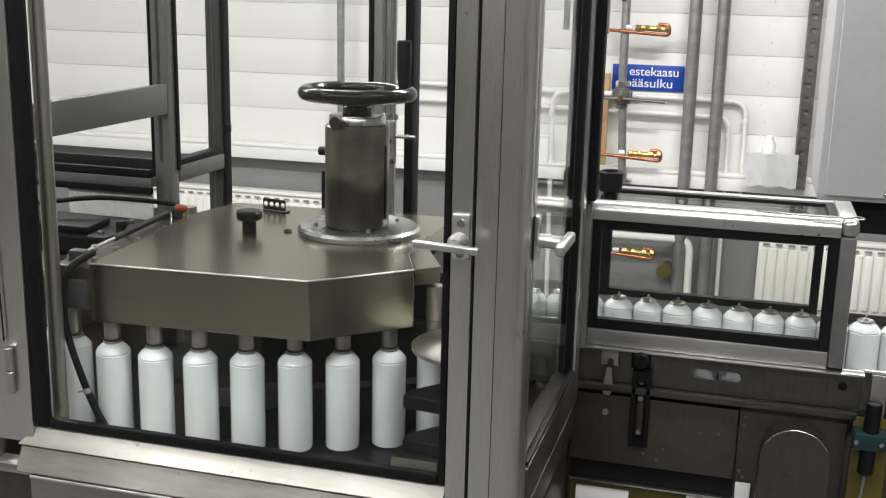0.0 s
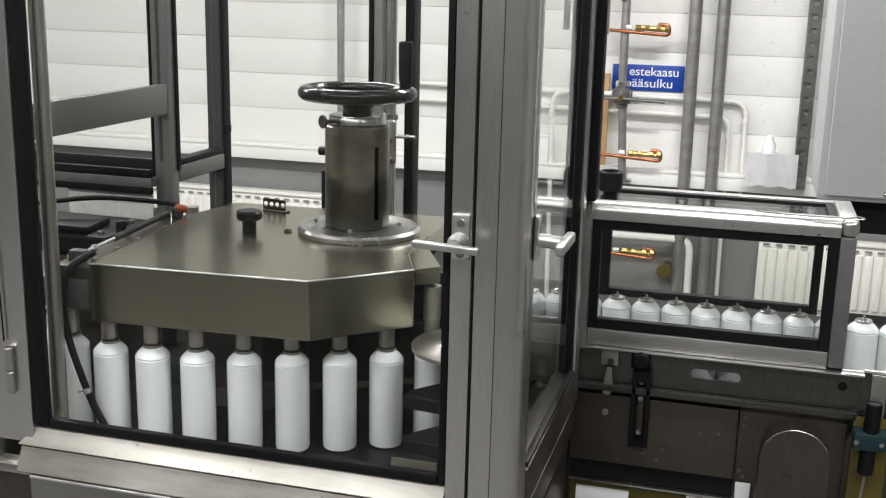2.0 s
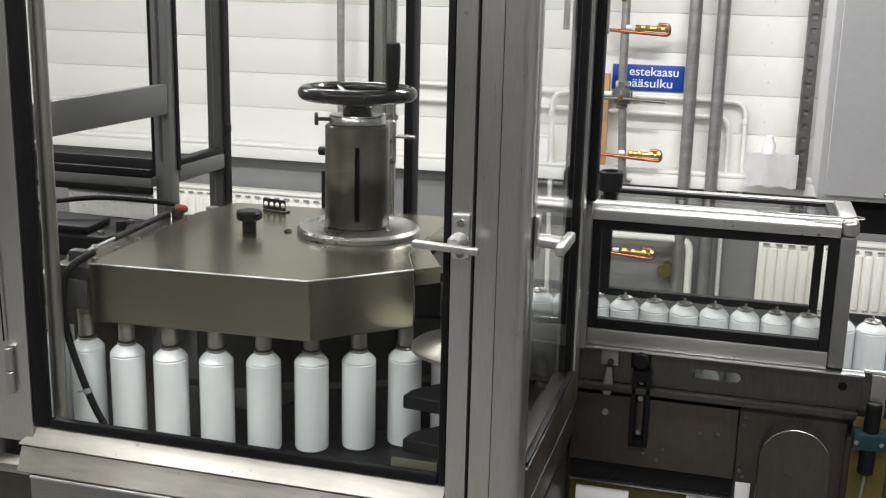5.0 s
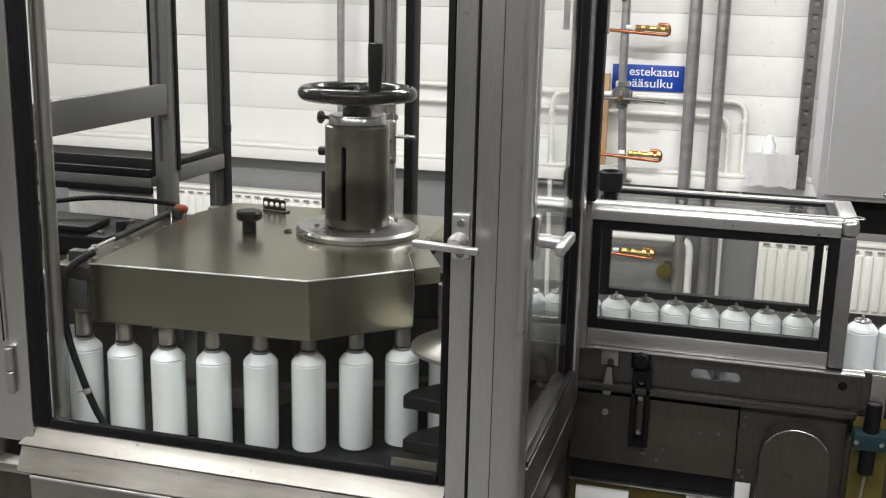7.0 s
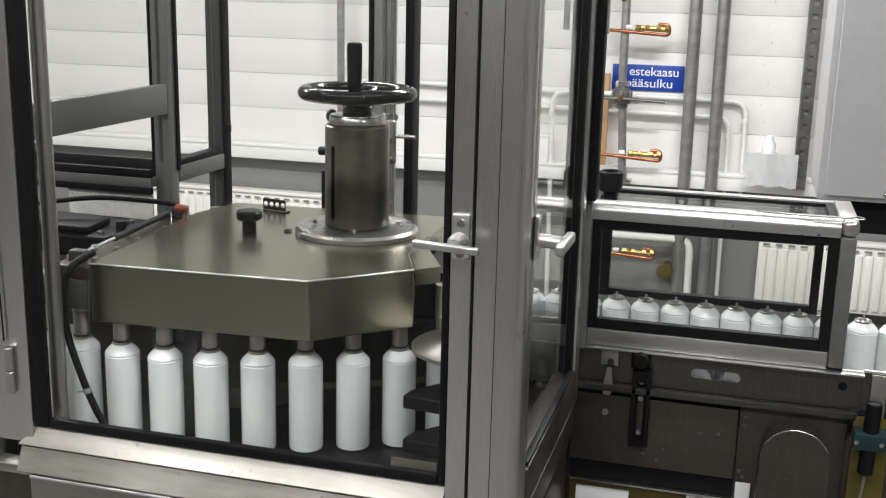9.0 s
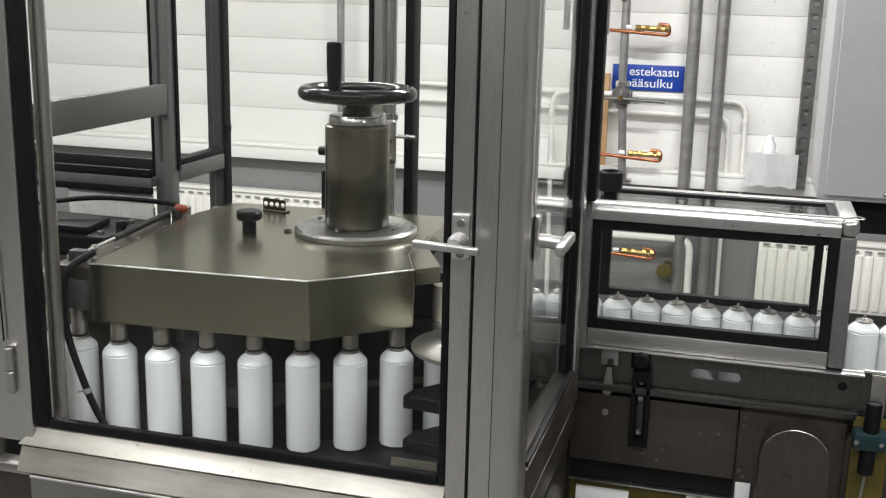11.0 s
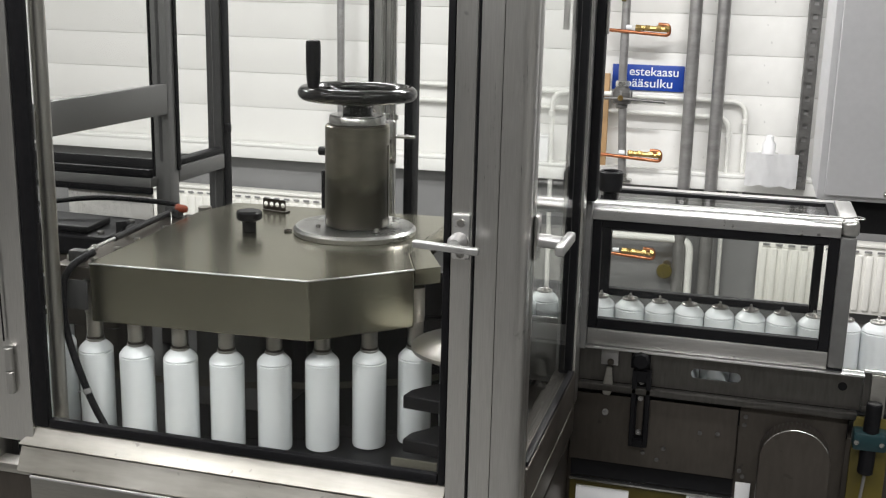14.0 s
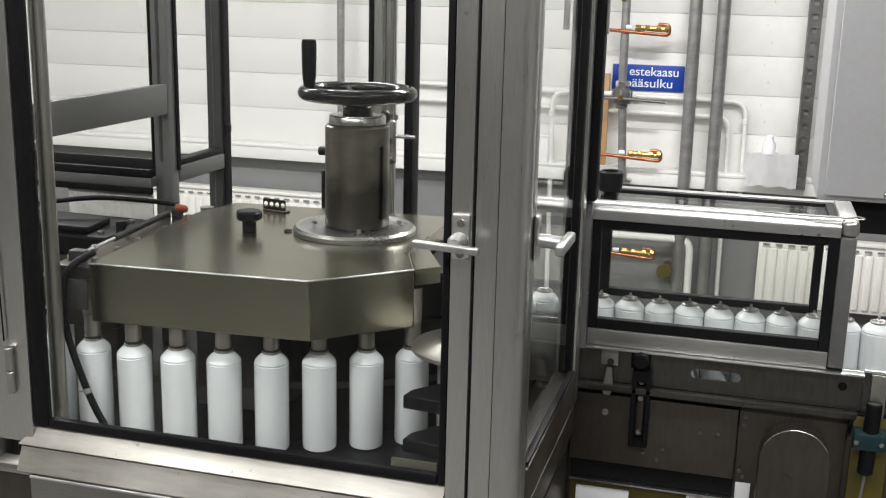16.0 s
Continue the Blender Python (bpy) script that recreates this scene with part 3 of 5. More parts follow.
def side_door():
    """The right-hand guard door, in the plane x = GX."""
    d = thing("guard_door", "narrow glazed side guard door in an aluminium frame with black gasket", "machine door", (GX, 1.5, 0.92))
    part("stile", cube(GX - 0.030, GX, 1.3085, 1.331, 0.918, TOP - 0.06, 0.003), ALU, d)
    part("stile", cube(GX - 0.034, GX, 1.742, 1.772, 0.918, TOP - 0.06, 0.003), ALU, d)
    part("bottom_rail", cube(GX - 0.034, GX + 0.002, 1.3315, 1.7415, 0.918, 0.978, 0.003), DARK_STEEL, d)
    part("top_rail", cube(GX - 0.033, GX - 0.001, 1.3315, 1.7415, TOP - 0.11, TOP - 0.062, 0.003), ALU, d)
    part("gasket", cube(GX - 0.026, GX - 0.004, 1.722, 1.7415, 0.9785, TOP - 0.1105, 0.003), RUBBER, d)
    part("gasket", cube(GX - 0.02, GX - 0.006, 1.3315, 1.339, 0.9785, TOP - 0.1105, 0.002), RUBBER, d)
    part("gasket", cube(GX - 0.009, GX + 0.0015, 1.3395, 1.7215, 0.9785, 0.986, 0.002), RUBBER, d)
    part("lower_edge", tube(bmesh.new(), [(GX + 0.0015, 1.333, 0.9195), (GX + 0.0015, 1.74, 0.9195)], 0.0011, 6), BRASS_DARK, d, "dull thin bead along the lower edge")
    pane = part("pane", cube(GX - 0.014, GX - 0.010, 1.338, 1.724, 0.986, TOP - 0.115), GLASS_SIDE, d, "clear safety glass")
    pane.visible_shadow = False
    z, y = 1.300, 1.320
    plate = part("handle_plate", cube(GX + 0.0003, GX + 0.007, y - 0.012, y + 0.012, z - 0.029, z + 0.029, 0.003), MACHINED, d, "pressed steel handle plate")
    g = part("spindle", rod(bmesh.new(), (GX + 0.006, y, z - 0.004), (GX + 0.036, y, z - 0.006), 0.0088), CAST_ALU, d)
    grip = cube(GX + 0.034, GX + 0.046, y - 0.044, y + 0.044, z - 0.013, z + 0.001, 0.0035, 3)
    part("handle_grip", grip, CAST_ALU, g, "cast aluminium T-handle")


def guard_frame():
    f = thing("guard_frame", "brushed aluminium profile frame of the machine guard", "machine frame", (-0.65, 1.7, 0.9))
    # front right corner post: two faces with a groove between, round corner
    part("corner_post", cube(-0.3165, -0.288, GY, GY + 0.028, 0.74, TOP, 0.002), ALU, f)
    r = 0.0175
    out = [(-0.2872, GY + 0.0245), (-0.2872, GY - 0.001)] + [(-0.250 - r + r * math.sin(a), GY - 0.001 + r - r * math.cos(a)) for a in (math.pi / 2 * i / 10 for i in range(11))] + [(-0.250, GY + 0.0245)]
    b = prism(bmesh.new(), out, 0.74, TOP)
    for q in b.faces:
        q.select = max(abs(c) for c in q.normal) > 0.9999
    part("corner_post", b, ALU, f, "rounded aluminium corner post")
    # black strip stands in for the shade inside the door gap
    part("door_seal", cube(-0.3198, -0.3168, GY + 0.003, GY + 0.02, 0.93, TOP - 0.06, 0), RUBBER, f, "black strip set in to darken the door gap")
    # black filling added so the gap beside the side door reads dark
    part("gasket", cube(-0.28, -0.256, GY + 0.0247, GY + 0.0283, 0.92, TOP - 0.06, 0), RUBBER, f)
    # left front post behind the door stile
    part("post", cube(-1.098, -1.040, GY, GY + 0.05, 0.0, TOP, 0.004), ALU, f)
    # left side posts and bar
    part("post", cube(-1.083, -1.05, 1.828, 1.862, 0.0, TOP, 0.004), GREY_PAINT, f)
    part("post", cube(-1.089, -1.056, 2.052, 2.088, 0.0, TOP, 0.004), DARK_FRAME, f)
    part("side_bar", cube(-1.066, -1.05, 1.335, 1.8275, 1.36, 1.416, 0.003), GREY_PAINT, f)
    part("side_rail", cube(-1.08, -1.05, 1.863, 2.0515, 1.225, 1.256, 0.003), GREY_PAINT, f)
    part("gasket", cube(-1.078, -1.053, 1.863, 2.0515, 1.2565, 1.268, 0.003), RUBBER, f)
    part("gasket", cube(-1.089, -1.0835, 1.829, 1.835, 1.25, TOP - 0.07, 0.001), RUBBER, f)
    part("gasket", cube(-1.0495, -1.046, 1.852, 1.863, 1.25, TOP - 0.07, 0.001), RUBBER, f)
    part("gasket", cube(-1.0555, -1.052, 2.056, 2.086, 1.1, TOP - 0.07, 0.001), RUBBER, f, "black gasket strip on the rear post")
    knob = part("post_knob", cube(-1.0515, -1.041, 2.055, 2.07, 1.297, 1.318, 0.004), BLACK_PLASTIC, f, "black knob on the rear post")
    part("knob_stem", rod(bmesh.new(), (-1.0555, 2.0625, 1.307), (-1.0518, 2.0625, 1.307), 0.004, 10), DARK_STEEL, knob)
    # strips on the profiles: a slot's shade drawn dark, and a pale line
    part("profile_slot", cube(-1.0705, -1.0645, 1.8268, 1.8279, 1.27, TOP - 0.07, 0), DARK_FRAME, f, "dark strip in place of the profile's shaded slot")
    part("profile_slot", cube(-1.0745, -1.0725, 2.0508, 2.0519, 1.10, TOP - 0.07, 0), GREY_PAINT, f, "pale line down the dark profile")
    # cross panel that runs off to the far left
    part("cross_rail", cube(-1.9, -1.0765, 1.80, 1.827, 1.2225, 1.2405, 0.001), GREY_PAINT, f)
    part("gasket", cube(-1.9, -1.0765, 1.8005, 1.812, 1.241, 1.2565, 0.001), RUBBER, f)
    part("gasket", cube(-1.9, -1.0765, 1.8005, 1.81, 1.2095, 1.222, 0.001), RUBBER, f)
    # strip added to darken the dado seen above the cross rail
    part("top_shelf", cube(-1.9, -1.086, 1.8415, 1.846, 1.222, 1.2705, 0.001), BLACK_PLASTIC, f, "dark strip behind the cross rail, in place of shaded dado")
    # rear posts
    part("rear_post", cube(-0.727, -0.703, 2.06, 2.1, 0.6, TOP, 0.003), ALU, f)
    part("gasket", cube(-0.737, -0.7275, 2.058, 2.08, 0.9, TOP - 0.07, 0.002), RUBBER, f)
    part("rear_post", cube(-0.7025, -0.69, 2.065, 2.1, 0.6, TOP, 0.003), ALU, f)
    part("gasket", cube(-0.660, -0.642, 2.055, 2.1, 0.6, TOP, 0.002), RUBBER, f)
    # rear right post beside the tunnel
    part("rear_post", cube(-0.262, -0.254, 1.775, 1.815, 0.9, TOP, 0.002), ALU, f)
    part("gasket", cube(-0.2535, -0.237, 1.782, 1.815, 1.262, TOP, 0.003), RUBBER, f)
    part("tunnel_post", cube(-0.275, -0.244, 1.80, 1.835, 1.0, 1.262, 0.002), GREY_PAINT, f)
    part("hinge_block", cube(-0.297, -0.2875, 1.735, 1.7415, 1.542, 1.62, 0.001), ALU, f)
    part("bracket", cube(-0.2365, -0.2325, 1.785, 1.80, 1.535, TOP, 0.001), ALU, f)
    # roof rails
    part("top_rail", cube(-1.098, -0.25, GY, GY + 0.055, TOP + 0.001, TOP + 0.05, 0.004), ALU_X, f)
    part("top_rail", cube(-1.098, -0.64, 2.05, 2.1, TOP + 0.001, TOP + 0.05, 0.004), ALU_X, f)
    part("top_rail", cube(-1.098, -1.045, GY + 0.056, 2.049, TOP + 0.001, TOP + 0.05, 0.004), ALU, f)
    part("top_rail", cube(-0.30, -0.25, GY + 0.056, 1.815, TOP + 0.001, TOP + 0.05, 0.004), ALU, f)


def machine_base():
    m = thing("machine_base", "stainless steel machine base with a stepped sill below the guard door", "machine base", (-0.65, 1.7, 0.0))
    b = cube(-0.998, -0.3175, GY - 0.016, GY + 0.09, 0.893, 0.9295, 0.003)
    for v in b.verts:                       # weathered slope of the sill
        if v.co.y < GY and v.co.z > 0.91:
            v.co.y += 0.014
    part("sill_beam", b, SILL_ALU, m, "sloping aluminium sill with dirt marks")
    part("lower_sill", cube(-0.972, -0.3175, GY - 0.022, GY + 0.0, 0.80, 0.8925, 0.005), STEEL, m, "worn lower sill with a bright edge")
    # bright bead laid along the top edge of the lower sill
    part("sill_bead", tube(bmesh.new(), [(-0.97, GY - 0.0215, 0.8925), (-0.318, GY - 0.0215, 0.8925)], 0.0022, 8), BRIGHT_ALU, m, "bright thin edge")
    part("lower_sill", cube(-1.4, -0.975, GY - 0.012, GY + 0.02, 0.888, 0.9025, 0.002), STEEL, m)
    part("lower_sill", cube(-1.4, -0.975, GY - 0.006, GY + 0.02, 0.80, 0.8878, 0.002), DARK_STEEL, m)
    part("skirt", cube(-1.5, -0.27, GY + 0.022, 2.1, 0.12, 0.80, 0.004), DARK_STEEL, m)
    part("bed", cube(-1.5, -0.3165, GY + 0.092, 2.12, 0.84, 0.895, 0.003), BLACK_PLASTIC, m, "dark machine bed under the cans")
    part("side_beam", cube(-0.316, -0.256, GY + 0.0285, 1.80, 0.845, 0.9175, 0.004), DARK_STEEL, m)
    for x in (-1.4, -0.36):
        for y in (1.36, 2.0):
            part("foot", lathe(bmesh.new(), [(0, 0), (0.045, 0), (0.045, 0.012), (0.014, 0.02), (0.014, 0.12), (0, 0.12)], 16, pose(x, y, 0)), MACHINED, m)
    part("name_plate", cube(-0.4575, -0.389, GY + 0.105, GY + 0.109, 0.9165, 0.9435, 0.001), BRASS_DARK, m, "small pale plate on the bed front")
    part("plate_holder", cube(-0.4575, -0.389, GY + 0.1035, GY + 0.1048, 0.8955, 0.916, 0.0005), DARK_FRAME, m)
    part("track", cube(-1.05, -0.43, 1.386, 1.39, 0.8955, 0.902, 0.001), DARK_STEEL, m)


# ---- the filler ----
AXIS = (-0.635, 1.7225)
COVER_TOP = 1.1908
K = 0.965                               # scale of the cover group
COVER_AT = Matrix.Translation((0, 0, 0.056)) @ Matrix.Scale(K, 4)


def cpart(name, bm, material, parent, label=""):
    """A part of the cover group, drawn at full size and set in at its scale."""
    return part(name, moved(bm, COVER_AT), material, parent, label)


def cover():
    c = thing("filler_cover", "stainless steel cover box with chamfered corners over the filling carousel", "machine cover", (-0.6948, 1.6405, 1.0982))
    out = [(-0.964, 1.423), (-0.609, 1.444), (-0.482, 1.566), (-0.52, 1.66), (-0.53, 1.975), (-0.975, 1.95), (-1.0, 1.83)]
    b = bmesh.new()
    prism(b, out, 1.082, 1.176, 0.0022)
    cpart("body", b, COVER_STEEL, c)
    # bright beads stand in for the highlight along the cover's top edges
    for a, b in (((-0.964, 1.4225, 1.1755), (-0.609, 1.4435, 1.1755)), ((-0.609, 1.4435, 1.1755), (-0.482, 1.5655, 1.1755))):
        cpart("edge_seam", tube(bmesh.new(), [a, b], 0.0014, 8), BRIGHT_ALU, c, "bright bead for the highlight on the cover's edge")
    cpart("step_plate", prism(bmesh.new(), [(-0.4815, 1.5665), (-0.4492, 1.5978), (-0.498, 1.70), (-0.5295, 1.80), (-0.519, 1.66)], 1.150, 1.176), COVER_STEEL, c, "raised side step of the cover")
    k = thing("clamping_knob_set", "black plastic clamping knob on the steel cover", "knob", (-0.8067, 1.6598, 1.1908))
    cpart("stem", lathe(bmesh.new(), [(0, 0), (0.0125, 0), (0.0125, 0.019), (0, 0.019)], 20, pose(-0.836, 1.72, 1.176 + 0.0005)), BLACK_PLASTIC, k)
    cap = lathe(bmesh.new(), [(0, 0.0195), (0.018, 0.0195), (0.0235, 0.023), (0.0235, 0.034), (0.02, 0.0375), (0, 0.038)], 30, pose(-0.836, 1.72, 1.176))
    for v in cap.verts:
        d = Vector((v.co.x + 0.836, v.co.y - 1.72))
        if d.length > 0.015:
            s = 1 - 0.09 * (0.5 + 0.5 * math.cos(5 * math.atan2(d.y, d.x)))
            v.co.x, v.co.y = -0.836 + d.x * s, 1.72 + d.y * s
    cpart("cap", cap, BLACK_PLASTIC, k)
    h = thing("perforated_bracket", "small perforated steel angle bracket on the cover", "bracket", (-0.836, 1.826, 1.1908))
    # upright leaf with a row of round holes on a narrow foot
    b = bmesh.new()
    w, ht, hole = 0.052, 0.024, 0.0046
    centres = [(-w / 2 + 0.0065 + i * 0.013, 0.0135) for i in range(4)]
    for cx, cz in centres:
        ring = []
        for k in range(16):
            a = 2 * math.pi * (k + 0.5) / 16
            q = 0.0065 / max(abs(math.cos(a)), 0.62 * abs(math.sin(a)))
            ring.append(((cx + hole * math.cos(a), cz + hole * math.sin(a)), (cx + max(-0.0065, min(0.0065, q * math.cos(a))), cz + max(-0.0105, min(0.0105, q * math.sin(a))))))
        vs = [(b.verts.new((p[0], 0, p[1])), b.verts.new((o[0], 0, o[1]))) for p, o in ring]
        for k in range(16):
            b.faces.new((vs[k][0], vs[k][1], vs[(k + 1) % 16][1], vs[(k + 1) % 16][0]))
    bmesh.ops.solidify(b, geom=b.faces[:], thickness=0.0016)
    box(b, -w / 2, w / 2, -0.002, 0.014, 0.0005, 0.0026)
    part("plate", moved(b, pose(-0.836, 1.826, 1.1908, 0, 0, -13)), DARK_STEEL, h)
    e = thing("lifting_eye", "tiny steel pin ring on the cover beside the flange", "pin", (-0.7430, 1.6743, 1.1908))
    cpart("ring", tube(bmesh.new(), [(-0.772 + 0.006 * math.cos(a), 1.742 + 0.006 * math.sin(a), 1.176 + 0.0025) for a in (i * math.pi / 8 for i in range(17))], 0.0016, 6), DARK_STEEL, e)
    # side rail with bolts and a slim cylinder
    r = thing("rod_cylinder", "slim pneumatic cylinder with orange fitting bolted along the cover edge", "pneumatic cylinder", (-0.9747, 1.5633, 1.1754))
    cpart("base_plate", prism(bmesh.new(), [(-1.03, 1.425), (-0.966, 1.428), (-1.002, 1.835), (-1.062, 1.835)], 1.148, 1.168, 0.002), DARK_STEEL, r)
    part("hanging_plate", cube(-1.02, -0.9345, 1.3705, 1.374, 1.118, 1.1635, 0.001), DARK_FRAME, r, "dark plate below the cylinder")
    cpart("plate_edge", tube(bmesh.new(), [(-0.9655, 1.4275, 1.1685), (-1.0015, 1.8345, 1.1685)], 0.0012, 6), BRIGHT_ALU, r, "bright thin bead along the plate's edge")
    cpart("barrel", rod(bmesh.new(), (-1.0115, 1.57, 1.180), (-1.035, 1.80, 1.180), 0.0056), BLACK_PLASTIC, r)
    cpart("piston_rod", rod(bmesh.new(), (-1.0, 1.462, 1.180), (-1.0115, 1.5695, 1.180), 0.0032), BRIGHT_ALU, r, "bright piston rod")
    cpart("lock_nut", rod(bmesh.new(), (-1.0035, 1.495, 1.180), (-1.0045, 1.504, 1.180), 0.0062, 6), MACHINED, r)
    cpart("thin_wire", tube(bmesh.new(), spline([(-1.022, 1.775, 1.182), (-1.01, 1.755, 1.189), (-0.998, 1.735, 1.186), (-0.990, 1.72, 1.1772)], 6), 0.0008, 6), STEEL, r, "thin wire")
    cpart("end_block", cube(-1.015, -0.988, 1.444, 1.462, 1.1685, 1.188, 0.003), DARK_FRAME, r)
    cpart("end_block", cube(-1.05, -1.02, 1.80, 1.82, 1.1685, 1.190, 0.003), DARK_FRAME, r)
    cpart("fitting", lathe(bmesh.new(), [(0, 0), (0.006, 0), (0.0075, 0.003), (0.0075, 0.018), (0.005, 0.023), (0, 0.023)], 14, pose(-1.029, 1.806, 1.1885, 0, 100, 10)), ORANGE, r, "orange push-in fitting")
    for x, y in ((-0.975, 1.455), (-0.988, 1.60), (-1.0, 1.80), (-1.018, 1.455), (-1.028, 1.63), (-0.982, 1.53), (-0.993, 1.70), (-1.045, 1.78)):
        cpart("bolt", screw(x, y, 1.168, 0.006, 0.009), MACHINED, r)
    hose = thing("air_hose", "black rubber air hose hanging from the cover edge to the bed", "hose", (-0.9264, 1.3703, 0.9245))
    pts = spline([(-0.938, 1.40, 1.201), (-0.9495, 1.366, 1.190), (-0.9585, 1.353, 1.170), (-0.9625, 1.352, 1.14), (-0.9625, 1.352, 1.11), (-0.9546, 1.352, 1.067), (-0.934, 1.352, 1.007), (-0.9168, 1.352, 0.9685), (-0.9035, 1.352, 0.9456), (-0.888, 1.358, 0.9075)], 8)
    part("hose", tube(bmesh.new(), pts, 0.0054, 10), RUBBER, hose)
    part("cable_tie", rod(bmesh.new(), (-0.9318, 1.352, 1.0005), (-0.9285, 1.352, 0.993), 0.0064, 12), DADO, hose)
    part("tie_end", rod(bmesh.new(), (-0.9355, 1.349, 0.997), (-0.9430, 1.347, 0.995), 0.0014, 6), DADO, hose)
    h2 = thing("air_hose", "black air hose curving from the orange fitting to the guard post", "hose", (-1.0132, 1.7467, 1.2044))
    pts = spline([(-1.027, 1.812, 1.192), (-1.08, 1.79, 1.200), (-1.17, 1.75, 1.206), (-1.28, 1.70, 1.193), (-1.40, 1.66, 1.174)], 8)
    cpart("hose", tube(bmesh.new(), pts, 0.0048, 10), RUBBER, h2)


def back_machinery():
    """Dark drive parts behind and left of the cover."""
    d = thing("drive_unit", "dark grey motor and gear housing beyond the cover edge", "drive unit", (-1.2, 1.72, 1.0))
    part("housing", cube(-1.165, -1.04, 1.61, 1.785, 1.0, 1.135, 0.012), DARK_STEEL, d)
    # low dark casting with a stepped top and a hooked lug
    top = prism(bmesh.new(), [(-1.30, 1.60), (-1.05, 1.60), (-1.045, 1.66), (-1.06, 1.76), (-1.30, 1.77)], 1.1355, 1.172, 0.006)
    casting = part("casting", top, RUBBER, d, "dark flat-topped casting")
    part("casting_cap", prism(bmesh.new(), [(-1.22, 1.61), (-1.09, 1.61), (-1.10, 1.70), (-1.22, 1.71)], 1.1725, 1.185, 0.004), RUBBER, d)
    part("lug", moved(prism(bmesh.new(), [(-0.014, 0), (0.004, 0), (0.004, 0.018), (0.016, 0.026), (0.012, 0.034), (-0.014, 0.03)], 0, 0.010, 0.001), pose(-1.030, 1.63, 1.1715) @ FRONT @ Matrix.Scale(0.8, 4)), BLACK_PLASTIC, d)
    for px, py in ((-1.07, 1.62), (-1.07, 1.72), (-1.25, 1.62)):
        part("casting_bolt", screw(px, py, 1.1718, 0.006, 0.006), DARK_GALV, casting)
    part("pedestal", cube(-1.15, -1.06, 1.64, 1.76, 0.9075, 0.9995, 0.004), DARK_STEEL, d)
    s = thing("speckled_panel", "pale speckled panel behind the drive unit", "panel", (-1.2, 1.86, 1.1))
    part("panel", cube(-1.265, -1.081, 1.812, 1.818, 1.135, 1.209, 0.002), SPECKLED, s)
    r = thing("guide_rod", "vertical round steel guide rod inside the guard door", "rod", (-0.9625, 1.33, 0.9238))
    part("rod", rod(bmesh.new(), (-0.9625, 1.33, 0.9238), (-0.9625, 1.33, TOP), 0.0112, 20), STEEL, r)
    a = thing("height_adjuster", "vertical steel adjusting rail with twin rods behind the handwheel", "adjuster", (-0.68, 2.03, 1.2))
    part("rod", rod(bmesh.new(), (-0.695, 2.03, 1.15), (-0.695, 2.03, TOP), 0.0052, 14), MACHINED, a)
    part("rod", rod(bmesh.new(), (-0.676, 2.03, 1.15), (-0.676, 2.03, TOP), 0.0052, 14), MACHINED, a)
    part("slide_plate", cube(-0.684, -0.664, 2.014, 2.022, 1.264, 1.35, 0.002), MACHINED, a)
    for bx, z in ((-0.676, 1.309), (-0.670, 1.269)):
        part("bolt", screw(bx, 2.0135, z, 0.0055, 0.006, FRONT), DARK_STEEL, a)
    for bx in (-0.684, -0.666):
        part("rod_end", rod(bmesh.new(), (bx, 2.018, 1.3505), (bx, 2.018, 1.362), 0.0062, 10), MACHINED, a)
    part("clamp_lever", rod(bmesh.new(), (-0.6635, 2.018, 1.318), (-0.6255, 2.018, 1.3185), 0.004, 10), MACHINED, a)
    part("foot_block", cube(-0.72, -0.65, 2.01, 2.05, 0.8955, 1.152, 0.003), DARK_STEEL, a)
    k = thing("clamp_block", "black clamp block beside the handwheel column", "clamp", (-0.82, 2.06, 1.2))
    part("block", prism(bmesh.new(), [(-0.835, 2.05), (-0.79, 2.05), (-0.79, 2.09), (-0.835, 2.09)], 0.896, 1.235, 0.004), BLACK_PLASTIC, k)
    part("knob", rod(bmesh.new(), (-0.838, 2.05, 1.275), (-0.82, 2.05, 1.275), 0.009, 12), BLACK_PLASTIC, k)
    part("stem", rod(bmesh.new(), (-0.80, 2.06, 1.2355), (-0.80, 2.06, 1.30), 0.006, 10), DARK_STEEL, k)


